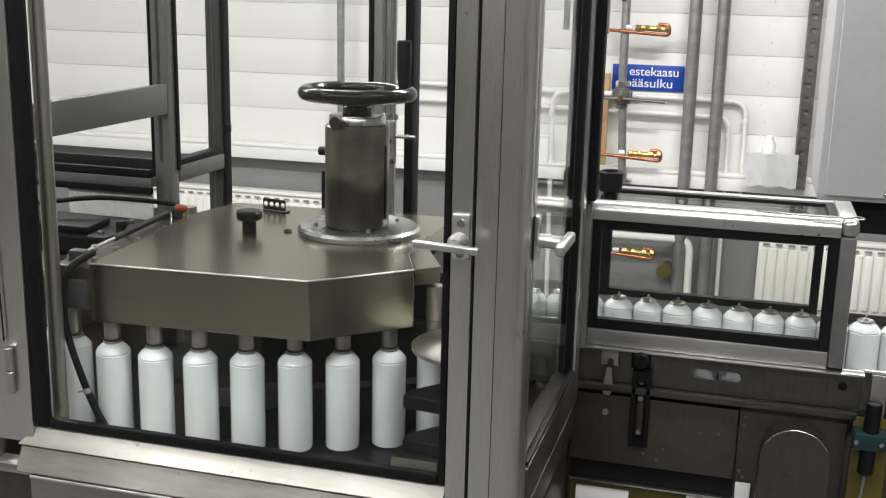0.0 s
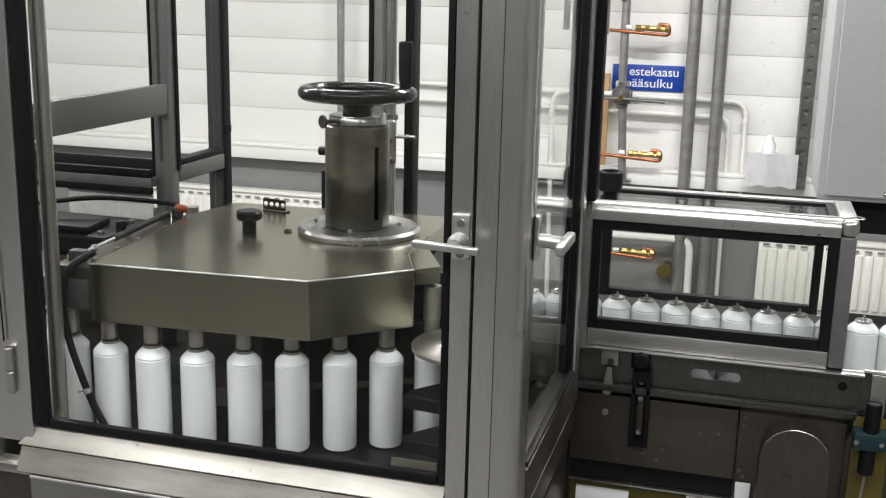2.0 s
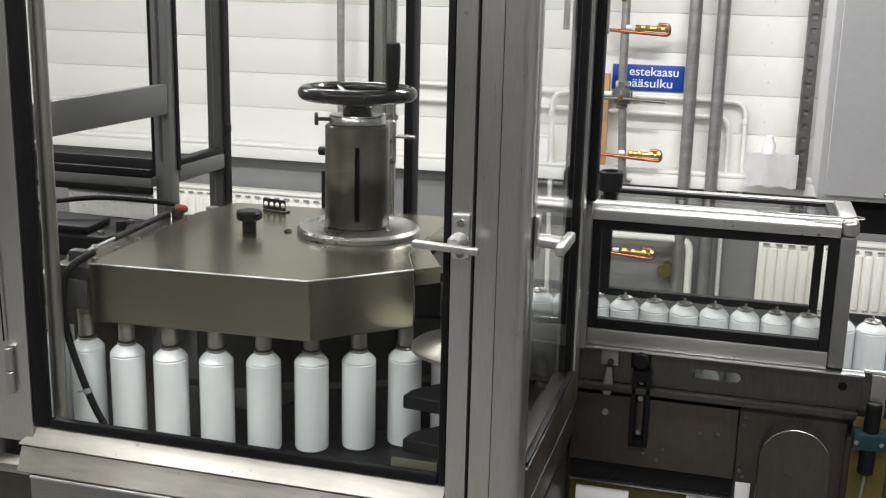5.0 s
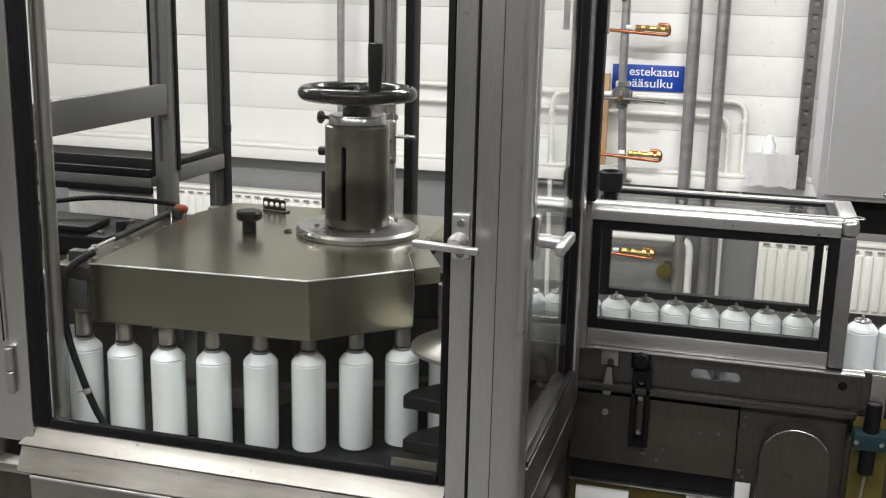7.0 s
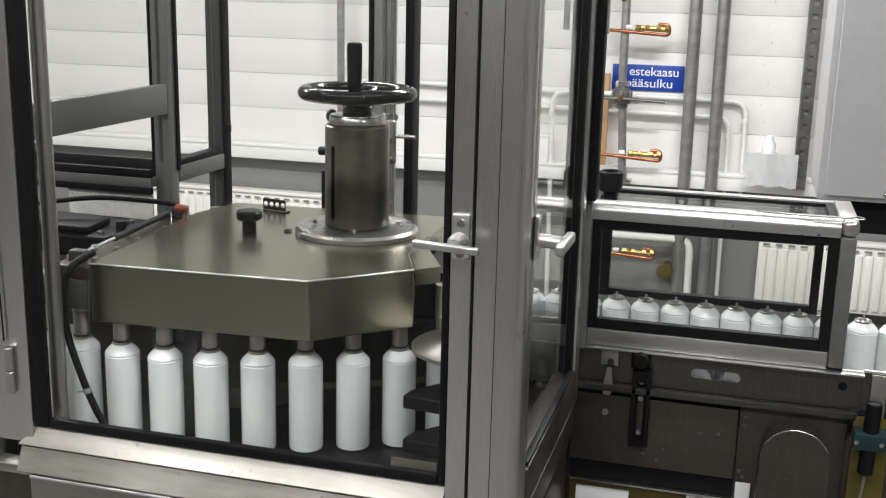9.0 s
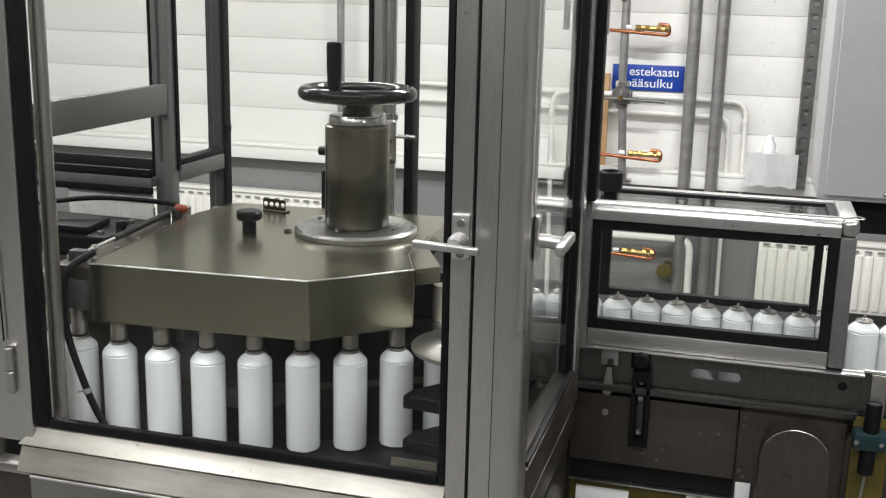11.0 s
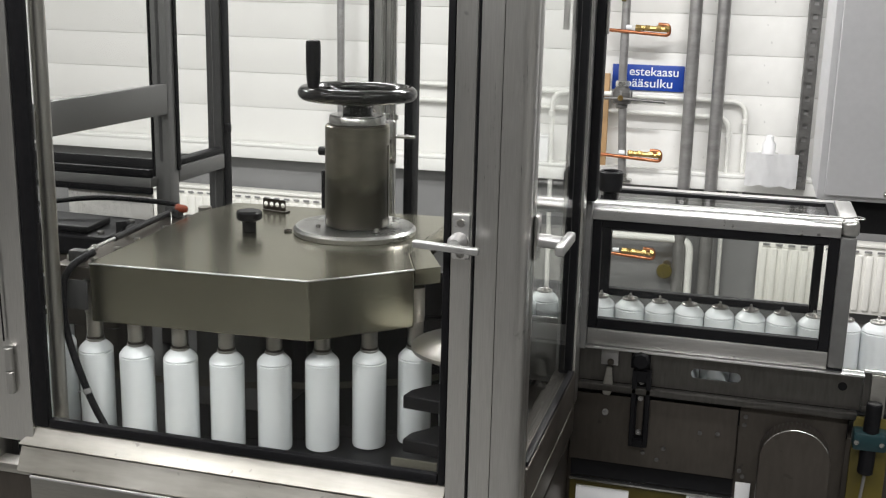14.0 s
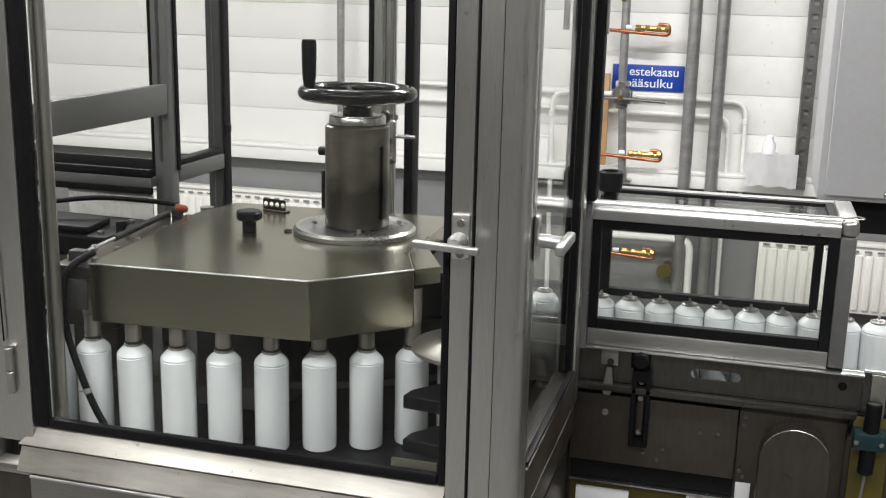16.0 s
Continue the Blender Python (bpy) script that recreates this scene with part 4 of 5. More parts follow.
def handwheel():
    """Flange, slotted column and handwheel turn together; origin on the axis at the cover's top."""
    w = thing("handwheel_column", "slotted worn steel column with a black handwheel, turning slowly on a bright flange", "handwheel", (AXIS[0], AXIS[1], COVER_TOP))
    ax = pose(AXIS[0], AXIS[1], COVER_TOP) @ Matrix.Scale(K, 4)
    fl = part("flange", lathe(bmesh.new(), [(0, 0.0008), (0.106, 0.0008), (0.1085, 0.003), (0.1085, 0.0102), (0.1038, 0.0150), (0.093, 0.0150), (0.092, 0.0145), (0, 0.0145)], 72, ax @ pose(0, -0.004, -0.002)), FLANGE_STEEL, w, "bright turned steel flange")
    for i in range(4):
        a = radians(i * 90)
        part("flange_screw", moved(screw(0.075 * math.sin(a), -0.075 * math.cos(a), 0.0145, 0.004, 0.006), ax), TIN, fl)
    # column with two opposite slots
    b = bmesh.new()
    r0, r1, zb, zt, seg = 0.0445, 0.0562, 0.0145, 0.192, 40
    slot0, slot1 = 0.03, 0.158
    zs = [zb, slot0, slot1, zt - 0.003, zt]
    def rr(r, k):
        return r - 0.003 if k == 4 else r
    grid = [[[b.verts.new((rr(r, k) * math.sin(2 * math.pi * (i + 0.5) / seg), -rr(r, k) * math.cos(2 * math.pi * (i + 0.5) / seg), z)) for i in range(seg)] for k, z in enumerate(zs)] for r in (r1, r0)]
    slots = {(seg - 1), (seg // 2 - 1)}
    for i in range(seg):
        j = (i + 1) % seg
        for k in range(4):
            if k == 1 and i in slots:
                b.faces.new((grid[0][k][i], grid[0][k + 1][i], grid[1][k + 1][i], grid[1][k][i]))
                b.faces.new((grid[0][k][j], grid[1][k][j], grid[1][k + 1][j], grid[0][k + 1][j]))
                b.faces.new((grid[0][k][i], grid[1][k][i], grid[1][k][j], grid[0][k][j]))
                b.faces.new((grid[0][k + 1][i], grid[0][k + 1][j], grid[1][k + 1][j], grid[1][k + 1][i]))
                continue
            b.faces.new((grid[0][k][i], grid[0][k][j], grid[0][k + 1][j], grid[0][k + 1][i]))
            b.faces.new((grid[1][k][j], grid[1][k][i], grid[1][k + 1][i], grid[1][k + 1][j]))
        b.faces.new((grid[0][4][i], grid[0][4][j], grid[1][4][j], grid[1][4][i]))
        b.faces.new((grid[0][0][j], grid[0][0][i], grid[1][0][i], grid[1][0][j]))
    part("column", moved(b, ax @ pose(0, 0, 0, 0, 0, SLOT_PHASE)), WORN_STEEL, w, "worn dark steel tube with a long slot")
    part("inner_spindle", lathe(bmesh.new(), [(0, 0.0146), (0.036, 0.0146), (0.036, 0.19), (0, 0.19)], 32, ax), BLACK_PLASTIC, w)
    part("collar", lathe(bmesh.new(), [(0, 0.1925), (0.048, 0.1925), (0.0495, 0.194), (0.0495, 0.206), (0.047, 0.209), (0.02, 0.2095), (0, 0.2095)], 48, ax), MACHINED, w, "turned steel collar")
    # thumb screw on the collar
    thumb = bmesh.new()
    rod(thumb, (0, -0.046, 0.2), (0, -0.072, 0.2), 0.0035, 10)
    rod(thumb, (0, -0.068, 0.2), (0, -0.074, 0.2), 0.0115, 20)
    part("thumb_screw", moved(thumb, ax @ pose(0, 0, 0, 0, 0, THUMB_PHASE)), DARK_STEEL, w, "knurled thumb screw")
    part("hub", lathe(bmesh.new(), [(0, 0.2096), (0.026, 0.2096), (0.026, 0.222), (0.03, 0.225), (0.03, 0.236), (0.022, 0.242), (0, 0.243)], 32, ax), BLACK_GLOSS, w)
    # rim and spokes
    R, zr = 0.0905, 0.246
    rim = bmesh.new()
    pts = 64
    rings = []
    for i in range(pts):
        a = 2 * math.pi * i / pts
        rings.append([rim.verts.new(((R + 0.0128 * math.cos(c)) * math.cos(a), (R + 0.0128 * math.cos(c)) * math.sin(a), zr + 0.0125 * math.sin(c))) for c in (2 * math.pi * k / 16 for k in range(16))])
    for i in range(pts):
        p, q = rings[i], rings[(i + 1) % pts]
        for k in range(16):
            rim.faces.new((p[k], q[k], q[(k + 1) % 16], p[(k + 1) % 16]))
    part("rim", moved(rim, ax), BLACK_GLOSS, w, "glossy black rim")
    for i in range(3):
        a = radians(120 * i + 40)
        part("spoke", moved(tube(bmesh.new(), spline([(0.02 * math.sin(a), -0.02 * math.cos(a), 0.232), (0.05 * math.sin(a), -0.05 * math.cos(a), 0.238), (0.085 * math.sin(a), -0.085 * math.cos(a), zr)], 6), 0.0085, 10), ax), BLACK_GLOSS, w)
    # revolving grip, at the front when the turn is zero
    part("grip", lathe(bmesh.new(), [(0, 0), (0.008, 0), (0.0095, 0.006), (0.0118, 0.02), (0.0126, 0.047), (0.0128, 0.075), (0.0118, 0.0825), (0.0095, 0.0835), (0.009, 0.082), (0, 0.082)], 24, ax @ pose(0, -0.083, zr + 0.006)), BLACK_PLASTIC, w, "black revolving grip")
    return w


# ---- cans, chain and conveyor ----
BASE = 0.908
CONV_RISE = 0.004
CC, CR = (-0.8938, 2.153), 0.75          # arc of the carousel front
STEP, PERIOD = 0.096024, 1.884
PHASE = 0.3547                          # angle of one pocket at the start
TH_IN, TH_OUT = radians(36), radians(-12)
PITCH_M = CR * STEP
CONV_Y, CAN_D = 1.914, 0.0524


def arc(c, r, a0, a1, n):
    return [(c[0] + r * math.sin(a0 + (a1 - a0) * i / n), c[1] - r * math.cos(a0 + (a1 - a0) * i / n)) for i in range(n + 1)]


def chain_path():
    """Closed loop of the pockets: front arc, left turn, rear run, right turn. Starts where cans come in."""
    pts = arc(CC, CR, TH_IN, TH_OUT, 60)
    rl = 0.28
    cl = (CC[0] + (CR - rl) * math.sin(TH_OUT), CC[1] - (CR - rl) * math.cos(TH_OUT))
    pts += arc(cl, rl, TH_OUT, radians(-180), 40)[1:]
    rr = 0.186
    cr = (CC[0] + (CR - rr) * math.sin(TH_IN), CC[1] - (CR - rr) * math.cos(TH_IN))
    pts += arc(cr, rr, radians(180), TH_IN, 40)
    return np.array(pts)


def along(pts, s):
    seg = np.linalg.norm(np.diff(pts, axis=0), axis=1)
    cum = np.concatenate(([0], np.cumsum(seg)))
    return np.array([np.interp(s, cum, pts[:, 0]), np.interp(s, cum, pts[:, 1])]), cum[-1]


CHAIN = chain_path()
CHAIN_LEN = along(CHAIN, 0)[1]
POCKETS = round(CHAIN_LEN / PITCH_M)


def chain_at(q):
    """Place of the pocket that has gone q pitches past the infeed; true pitch along the front, evened out round the back."""
    q = q % POCKETS
    front = 18.0
    if q < front:
        s = q * PITCH_M
    else:
        s = front * PITCH_M + (q - front) * (CHAIN_LEN - front * PITCH_M) / (POCKETS - front)
    return along(CHAIN, s)[0]


# infeed from the straight conveyor to the carousel
IN0 = (-0.33, CONV_Y)
IN3 = (CC[0] + CR * math.sin(TH_IN), CC[1] - CR * math.cos(TH_IN))
DIR3 = (-math.cos(TH_IN), -math.sin(TH_IN))
_b = [IN0, (IN0[0] - 0.12, IN0[1]), (IN3[0] - 0.22 * DIR3[0], IN3[1] - 0.22 * DIR3[1]), IN3]
FEED = np.array([[sum(w * p[k] for w, p in zip(((1 - t) ** 3, 3 * t * (1 - t) ** 2, 3 * t * t * (1 - t), t ** 3), _b)) for k in (0, 1)] for t in np.linspace(0, 1, 60)])
FEED_LEN = along(FEED, 0)[1]
# pitches moved by the conveyor, which goes in jerks
MOVED = [(0, 0), (0.5, 0.32), (1, 0.66), (1.5, 1.04), (2, 1.06), (2.5, 1.44), (3, 1.76), (3.5, 2.02), (4, 2.14), (4.5, 2.40), (5, 2.78), (5.5, 3.07), (6, 3.15),
         (6.5, 3.567), (7, 4.09), (7.5, 4.10), (8, 4.32), (8.5, 4.70), (9, 5.08), (9.5, 5.10), (10, 5.42), (10.5, 5.75), (11, 6.04), (11.5, 6.095), (12, 6.49), (12.5, 6.91),
         (13, 7.06), (13.5, 7.25), (14, 7.61), (14.5, 8.11), (15, 8.12), (15.5, 8.27), (16, 8.61)]
# a can stands at this x on the conveyor at the start
CONV_X = 0.0071
Q_CONV = (CONV_X - IN0[0]) / CAN_D       # pitches from that can to the infeed
# pitches from the infeed's start to the carousel, so that pockets meet the fitted phase
_turns = (TH_IN - PHASE) / STEP
Q_FEED = 6.0
while abs(((Q_CONV + Q_FEED + _turns) % 1.0)) > 0.004 and Q_FEED < 7.2:
    Q_FEED += 0.004


def can_at(k, t):
    """Can number k (0 stands at CONV_X at the start, higher ones follow behind it)."""
    dc = np.interp(t, [a for a, _ in MOVED], [b for _, b in MOVED])
    ds = t / PERIOD
    q0 = dc - k
    q1 = ds - k
    # on the conveyor the jerks count, on the carousel the steady turn
    f = min(1.0, max(0.0, (q1 - Q_CONV) / Q_FEED + 0.15))
    f = f * f * (3 - 2 * f)
    q = q0 * (1 - f) + q1 * f - Q_CONV
    if q <= 0:
        return np.array([IN0[0] - q * CAN_D, CONV_Y])
    if q < Q_FEED:
        u = q / Q_FEED
        h00, h10, h01, h11 = 2 * u ** 3 - 3 * u * u + 1, u ** 3 - 2 * u * u + u, -2 * u ** 3 + 3 * u * u, u ** 3 - u * u
        s = h10 * CAN_D * Q_FEED + h01 * FEED_LEN + h11 * PITCH_M * Q_FEED
        return along(FEED, s)[0]
    return chain_at(q - Q_FEED)


def can_pose(k, t):
    """Cans ride a little higher on the conveyor than on the carousel's table."""
    p = can_at(k, t)
    u = min(1.0, max(0.0, (p[0] + 0.42) / 0.09)) if p[1] > 1.75 else 0.0
    return pose(p[0], p[1], BASE + CONV_RISE * u * u * (3 - 2 * u))


def can():
    c = thing("aerosol_can", "plain white lacquered aerosol can with a bare tin valve cup", "can", (0, 0, 0), "aerosol cans")
    r = 0.0262
    part("body", lathe(bmesh.new(), [(0, 0.002), (r - 0.004, 0.002), (r - 0.0028, 0), (r - 0.0008, 0.001), (r, 0.004), (r, 0.1352), (r - 0.0015, 0.1362), (r - 0.0015, 0.1374), (r - 0.0001, 0.1386), (r - 0.0015, 0.1416),
                                     (r - 0.0037, 0.1446), (r - 0.0064, 0.1474), (r - 0.0093, 0.1499), (r - 0.0114, 0.1512), (0.0138, 0.1519), (0, 0.1520)], 40), CAN_WHITE, c)
    part("valve_cup", lathe(bmesh.new(), [(0, 0.1521), (0.0128, 0.1521), (0.0142, 0.1532), (0.0142, 0.1550), (0.0130, 0.1562), (0.0113, 0.1554), (0.0105, 0.1536), (0.0048, 0.1536), (0.0042, 0.1585), (0.0022, 0.159),
                                          (0.0020, 0.1640), (0, 0.1640)], 28), TIN, c, "crimped tin valve cup with a thin stem")
    return c


def head():
    h = thing("filling_head", "grey steel filling head lowered onto a can", "filling head", (0, 0, 0), "filling heads")
    part("nozzle", lathe(bmesh.new(), [(0, 0.1590), (0.0112, 0.1590), (0.0122, 0.1610), (0.0122, 0.195), (0.0105, 0.197), (0, 0.197)], 24), HEAD_GREY, h)
    part("barrel", lathe(bmesh.new(), [(0, 0.1971), (0.0135, 0.1971), (0.0135, 0.25), (0, 0.25)], 24), HEAD_GREY, h)
    part("seal", lathe(bmesh.new(), [(0, 0.1565), (0.0135, 0.1565), (0.0135, 0.1588), (0, 0.1588)], 20), DARK_STEEL, h)
    return h


CANS, HEADS = [], []


def cans_and_heads():
    first, last = -int(Q_CONV + Q_FEED + 19), 22
    proto = can()
    for k in range(first, last + 1):
        m = can_pose(k, 0.0)
        ob = proto if k == first else copy_thing(proto, m)
        ob.matrix_basis = m
        CANS.append((k, ob))
    hp = head()
    for i in range(POCKETS):
        ob = hp if i == 0 else copy_thing(hp, pose(0, 0, 0))
        HEADS.append((i, ob))


def head_at(i, t):
    q = t / PERIOD + i - Q_CONV - Q_FEED
    return chain_at(q)


def chain_carrier():
    c = thing("pocket_track", "dark steel guide track carrying the cans round the filler", "guide track", (-0.8, 1.7, 0.9))
    b = bmesh.new()
    mid = np.array([-0.8, 1.72])
    pts = [Vector((*(p + (p - mid) / np.linalg.norm(p - mid) * -0.032), 0.0)) for p in CHAIN[::2]]
    loop = pts + [pts[0]]
    lo = [b.verts.new((p.x, p.y, 0.990)) for p in loop]
    hi = [b.verts.new((p.x, p.y, 1.001)) for p in loop]
    for i in range(len(loop) - 1):
        b.faces.new((lo[i], lo[i + 1], hi[i + 1], hi[i]))
    bmesh.ops.solidify(b, geom=b.faces[:], thickness=0.012)
    part("inner_guide", b, BRASS_DARK, c, "dull tan inner guide rail")
    b = bmesh.new()
    prism(b, [(p.x, p.y) for p in pts[::2]], 0.8965, 0.9072)
    part("turntable", b, BLACK_PLASTIC, c, "black can table")
    part("outer_ledge", prism(bmesh.new(), [(-1.26, 1.36), (-0.36, 1.36), (-0.34, 1.98), (-0.4, 2.05), (-1.26, 2.05)], 0.8955, 0.9062, 0.001), BLACK_PLASTIC, c)
    part("core", prism(bmesh.new(), [(-0.86, 1.56), (-0.74, 1.56), (-0.712, 1.62), (-0.712, 1.86), (-0.86, 1.86)], 0.9075, 1.08, 0.004), GREY_PAINT, c, "dark core below the cover")


def infeed_star():
    s = thing("infeed_guide", "black plastic infeed guides under a bright steel disc", "infeed guide", (-0.40, 1.55, 0.9))
    for z in (0.955, 1.022):
        part("guide_plate", prism(bmesh.new(), [(-0.447, 1.405), (-0.36, 1.395), (-0.33, 1.43), (-0.33, 1.52), (-0.40, 1.485), (-0.442, 1.432)], z - 0.010, z + 0.010, 0.002), RUBBER, s)
    part("support", rod(bmesh.new(), (-0.345, 1.44, 0.8955), (-0.345, 1.44, 1.04), 0.012), DARK_STEEL, s)
    d = thing("star_disc", "bright domed steel disc over the infeed", "disc", (-0.369, 1.477, 0.9065))
    part("disc", lathe(bmesh.new(), [(0, -0.012), (0.074, -0.012), (0.084, -0.007), (0.085, -0.001), (0.081, 0.002), (0.04, 0.014), (0.024, 0.02), (0, 0.02)], 48, pose(-0.369, 1.477, 1.094)), STEEL, d)
    part("shaft", rod(bmesh.new(), (-0.369, 1.477, 1.114), (-0.369, 1.477, 1.165), 0.021), DARK_STEEL, d)
    part("hub_post", rod(bmesh.new(), (-0.369, 1.477, 0.9065), (-0.369, 1.477, 1.0818), 0.025, 24), STEEL, d)


def infeed_tower():
    t = thing("chain_drum", "dark chain drum below the cover with a steel arm", "machine part", (-0.5, 1.7, 0.9075))
    # the drum also serves as a dark backdrop between the cans
    part("drum", lathe(bmesh.new(), [(0, 0.9075), (0.145, 0.9075), (0.145, 1.06), (0.138, 1.085), (0, 1.085)], 40, pose(-0.562, 1.697, 0)), BLACK_PLASTIC, t, "dark drum of the chain wheel")
    # block added only to darken the view under the cover's step
    part("shroud", prism(bmesh.new(), [(-0.497, 1.602), (-0.455, 1.622), (-0.424, 1.70), (-0.472, 1.80), (-0.505, 1.80)], 1.0865, 1.160, 0.002), BLACK_PLASTIC, t, "dark block added to blacken the view beside the cover")
    part("arm", prism(bmesh.new(), [(-0.44, 1.58), (-0.33, 1.56), (-0.32, 1.70), (-0.46, 1.72)], 1.162, 1.174, 0.002), DARK_FRAME, t)
    part("spacer", rod(bmesh.new(), (-0.45, 1.70, 1.08), (-0.45, 1.70, 1.1618), 0.012), MACHINED, t)


def conveyor():
    c = thing("conveyor", "can conveyor with folded steel side plates on a dark steel casing", "conveyor", (0.2, 1.9, 0.0))
    XE = 1.6
    part("belt", cube(-0.33, XE, CONV_Y - 0.04, CONV_Y + 0.04, 0.897, 0.9115, 0.003), BLACK_PLASTIC, c, "dark flat-top chain")
    # front side plate with a long slot
    y0, y1 = 1.83, 1.834
    b = bmesh.new()
    box(b, -0.279, 0.214, y0, y1, 0.935, 0.958, 0)
    box(b, -0.279, 0.214, y0, y1, 0.976, 1.001, 0)
    box(b, -0.279, -0.063, y0, y1, 0.958, 0.976, 0)
    box(b, 0.020, 0.214, y0, y1, 0.958, 0.976, 0)
    for cx, sgn in ((-0.063, 1), (0.020, -1)):
        # rounded slot ends
        n = 8
        for i in range(n):
            a0, a1 = math.pi * i / n, math.pi * (i + 1) / n
            zz = [0.967 - 0.009 * math.cos(a) for a in (a0, a1)]
            xx = [cx + sgn * (0.009 - 0.009 * math.sin(a)) for a in (a0, a1)]
            vs = [b.verts.new((x, y, z)) for x, y, z in ((cx, y0, zz[0]), (xx[0], y0, zz[0]), (xx[1], y0, zz[1]), (cx, y0, zz[1]))]
            b.faces.new(vs)
    part("side_plate", b, SIDE_STEEL, c, "folded steel side plate with a long slot")
    part("plate_lip", cube(-0.279, 0.214, 1.808, 1.8295, 0.9995, 1.0032, 0.0012), BRIGHT_ALU, c, "bright thin edge")
    part("plate_fold", cube(-0.279, 0.209, 1.812, 1.8295, 0.9225, 0.9345, 0.002), SIDE_STEEL, c)
    part("side_plate", cube(0.2145, XE, 1.829, 1.834, 0.935, 1.006, 0.001), SIDE_STEEL, c)
    part("plate_lip", cube(0.2145, XE, 1.824, 1.828, 1.003, 1.008, 0.001), BRIGHT_ALU, c)
    part("plate_lip", cube(0.2145, XE, 1.824, 1.8285, 0.935, 0.945, 0.001), SIDE_STEEL, c)
    part("back_plate", cube(-0.279, XE, 2.03, 2.034, 0.90, 1.003, 0.001), STEEL, c)
    part("plate_hole", lathe(bmesh.new(), [(0, 0), (0.006, 0), (0.0075, 0.0012), (0, 0.0012)], 16, pose(0.183, 1.8298, 0.974) @ FRONT), RUBBER, c)
    part("guide_rail", rod(bmesh.new(), (-0.33, CONV_Y - 0.034, 0.985), (XE, CONV_Y - 0.034, 0.985), 0.004, 10), MACHINED, c)
    part("guide_rail", rod(bmesh.new(), (-0.33, CONV_Y + 0.034, 0.985), (XE, CONV_Y + 0.034, 0.985), 0.004, 10), MACHINED, c)
    part("infeed_plate", cube(-0.44, -0.2805, 1.866, 1.869, 0.9075, 1.03, 0.001), ALU_X, c, "pale infeed side plate inside the guard")
    # casing below
    # black sheet in place of the shade in the gap below the plate
    part("gap_strip", cube(-0.279, 0.20, 1.836, 1.84, 0.88, 0.9345, 0), RUBBER, c)
    part("casing_panel", cube(-0.265, 0.0215, 1.83, 1.836, 0.782, 0.910, 0.0012), DARK_STEEL, c)
    part("casing_panel", cube(0.0245, 0.198, 1.8325, 1.838, 0.765, 0.918, 0.0012), DARK_STEEL, c)
    part("casing_core", cube(-0.27, XE, 1.8405, 2.02, 0.55, 0.88, 0.003), DARK_STEEL, c)
    part("lower_rail", cube(-0.262, 0.026, 1.822, 1.836, 0.744, 0.7482, 0.001), MACHINED, c, "bright thin lower rail")
    # black sheet painted in as the shade of the lower recess
    part("lower_recess", cube(-0.262, 0.022, 1.8365, 1.84, 0.7485, 0.781, 0), RUBBER, c)
    part("lower_strip", cube(-0.262, 0.03, 1.835, 1.8395, 0.66, 0.7438, 0), YELLOW, c, "dull yellow strip")
    for x0, x1, z1 in ((-0.25, -0.155, 0.731), (-0.054, 0.024, 0.7435)):
        part("label_plate", cube(x0, x1, 1.829, 1.8345, 0.68, z1, 0.001), PAPER, c)
    part("label_plate", cube(0.0265, 0.052, 1.829, 1.8315, 0.70, 0.7785, 0.001), PAPER, c)
    part("motor_backplate", cube(0.056, 0.19, 1.832, 1.838, 0.55, 0.7645, 0.001), DARK_STEEL, c)
    # arched motor housing
    def arch(cx, r, zc, zb, ya, yb):
        out = [(cx + r * math.cos(a), zc + r * math.sin(a)) for a in (math.pi * i / 24 for i in range(25))] + [(cx - r, zb), (cx + r, zb)]
        b = bmesh.new()
        prism(b, out, -yb, -ya, 0.0015)
        return moved(b, FRONT)
    rim = part("arch_rim", arch(0.1165, 0.0567, 0.8507, 0.60, 1.775, 1.8145), DARK_STEEL, c, "raised arched cover with a bright edge")
    # bright line laid in as the highlight on the arch's edge
    edge = [(0.1165 + 0.0562 * math.cos(a), 1.7752, 0.8507 + 0.0562 * math.sin(a)) for a in (math.pi * (0.14 + 0.72 * i / 24) for i in range(25))]
    part("worn_edge", tube(bmesh.new(), edge, 0.0009, 6), MACHINED, rim, "bright line for the highlight on the arched cover's edge")
    for x, z in ((0.034, 0.90), (0.033, 0.885), (0.031, 0.80), (0.037, 0.79), (-0.04, 0.86), (-0.01, 0.862), (-0.11, 0.80), (-0.135, 0.81), (-0.1, 0.822), (0.128, 0.77)):
        part("panel_bolt", screw(x, 1.8298 if x != 0.128 else 1.7748, z, 0.0038, 0.003, FRONT), DARK_GALV, c)
    for x in (-0.2, 0.5, 1.3):
        part("leg", cube(x - 0.025, x + 0.025, 1.90, 1.95, 0, 0.55, 0.003), STEEL, c)
    # door latch
    l = thing("draw_latch", "small steel toggle latch on the conveyor side plate", "latch", (-0.203, 1.82, 0.9))
    part("plate", cube(-0.217, -0.187, 1.822, 1.8255, 0.968, 0.997, 0.001), GALV, l)
    part("pivot", screw(-0.2, 1.822, 0.974, 0.006, 0.004, FRONT), DARK_STEEL, l)
    part("tongue", prism(bmesh.new(), [(-0.206, -0.966), (-0.197, -0.966), (-0.193, -0.925), (-0.198, -0.914), (-0.209, -0.914), (-0.212, -0.925)], 1.816, 1.8215, 0.001), STEEL, l)
    l.children[-1].data.transform(Matrix.Translation((0.203, -1.82, -0.9)).inverted())
    l.children[-1].data.transform(Matrix(((1, 0, 0, 0), (0, 0, 1, 0), (0, -1, 0, 0), (0, 0, 0, 1))))
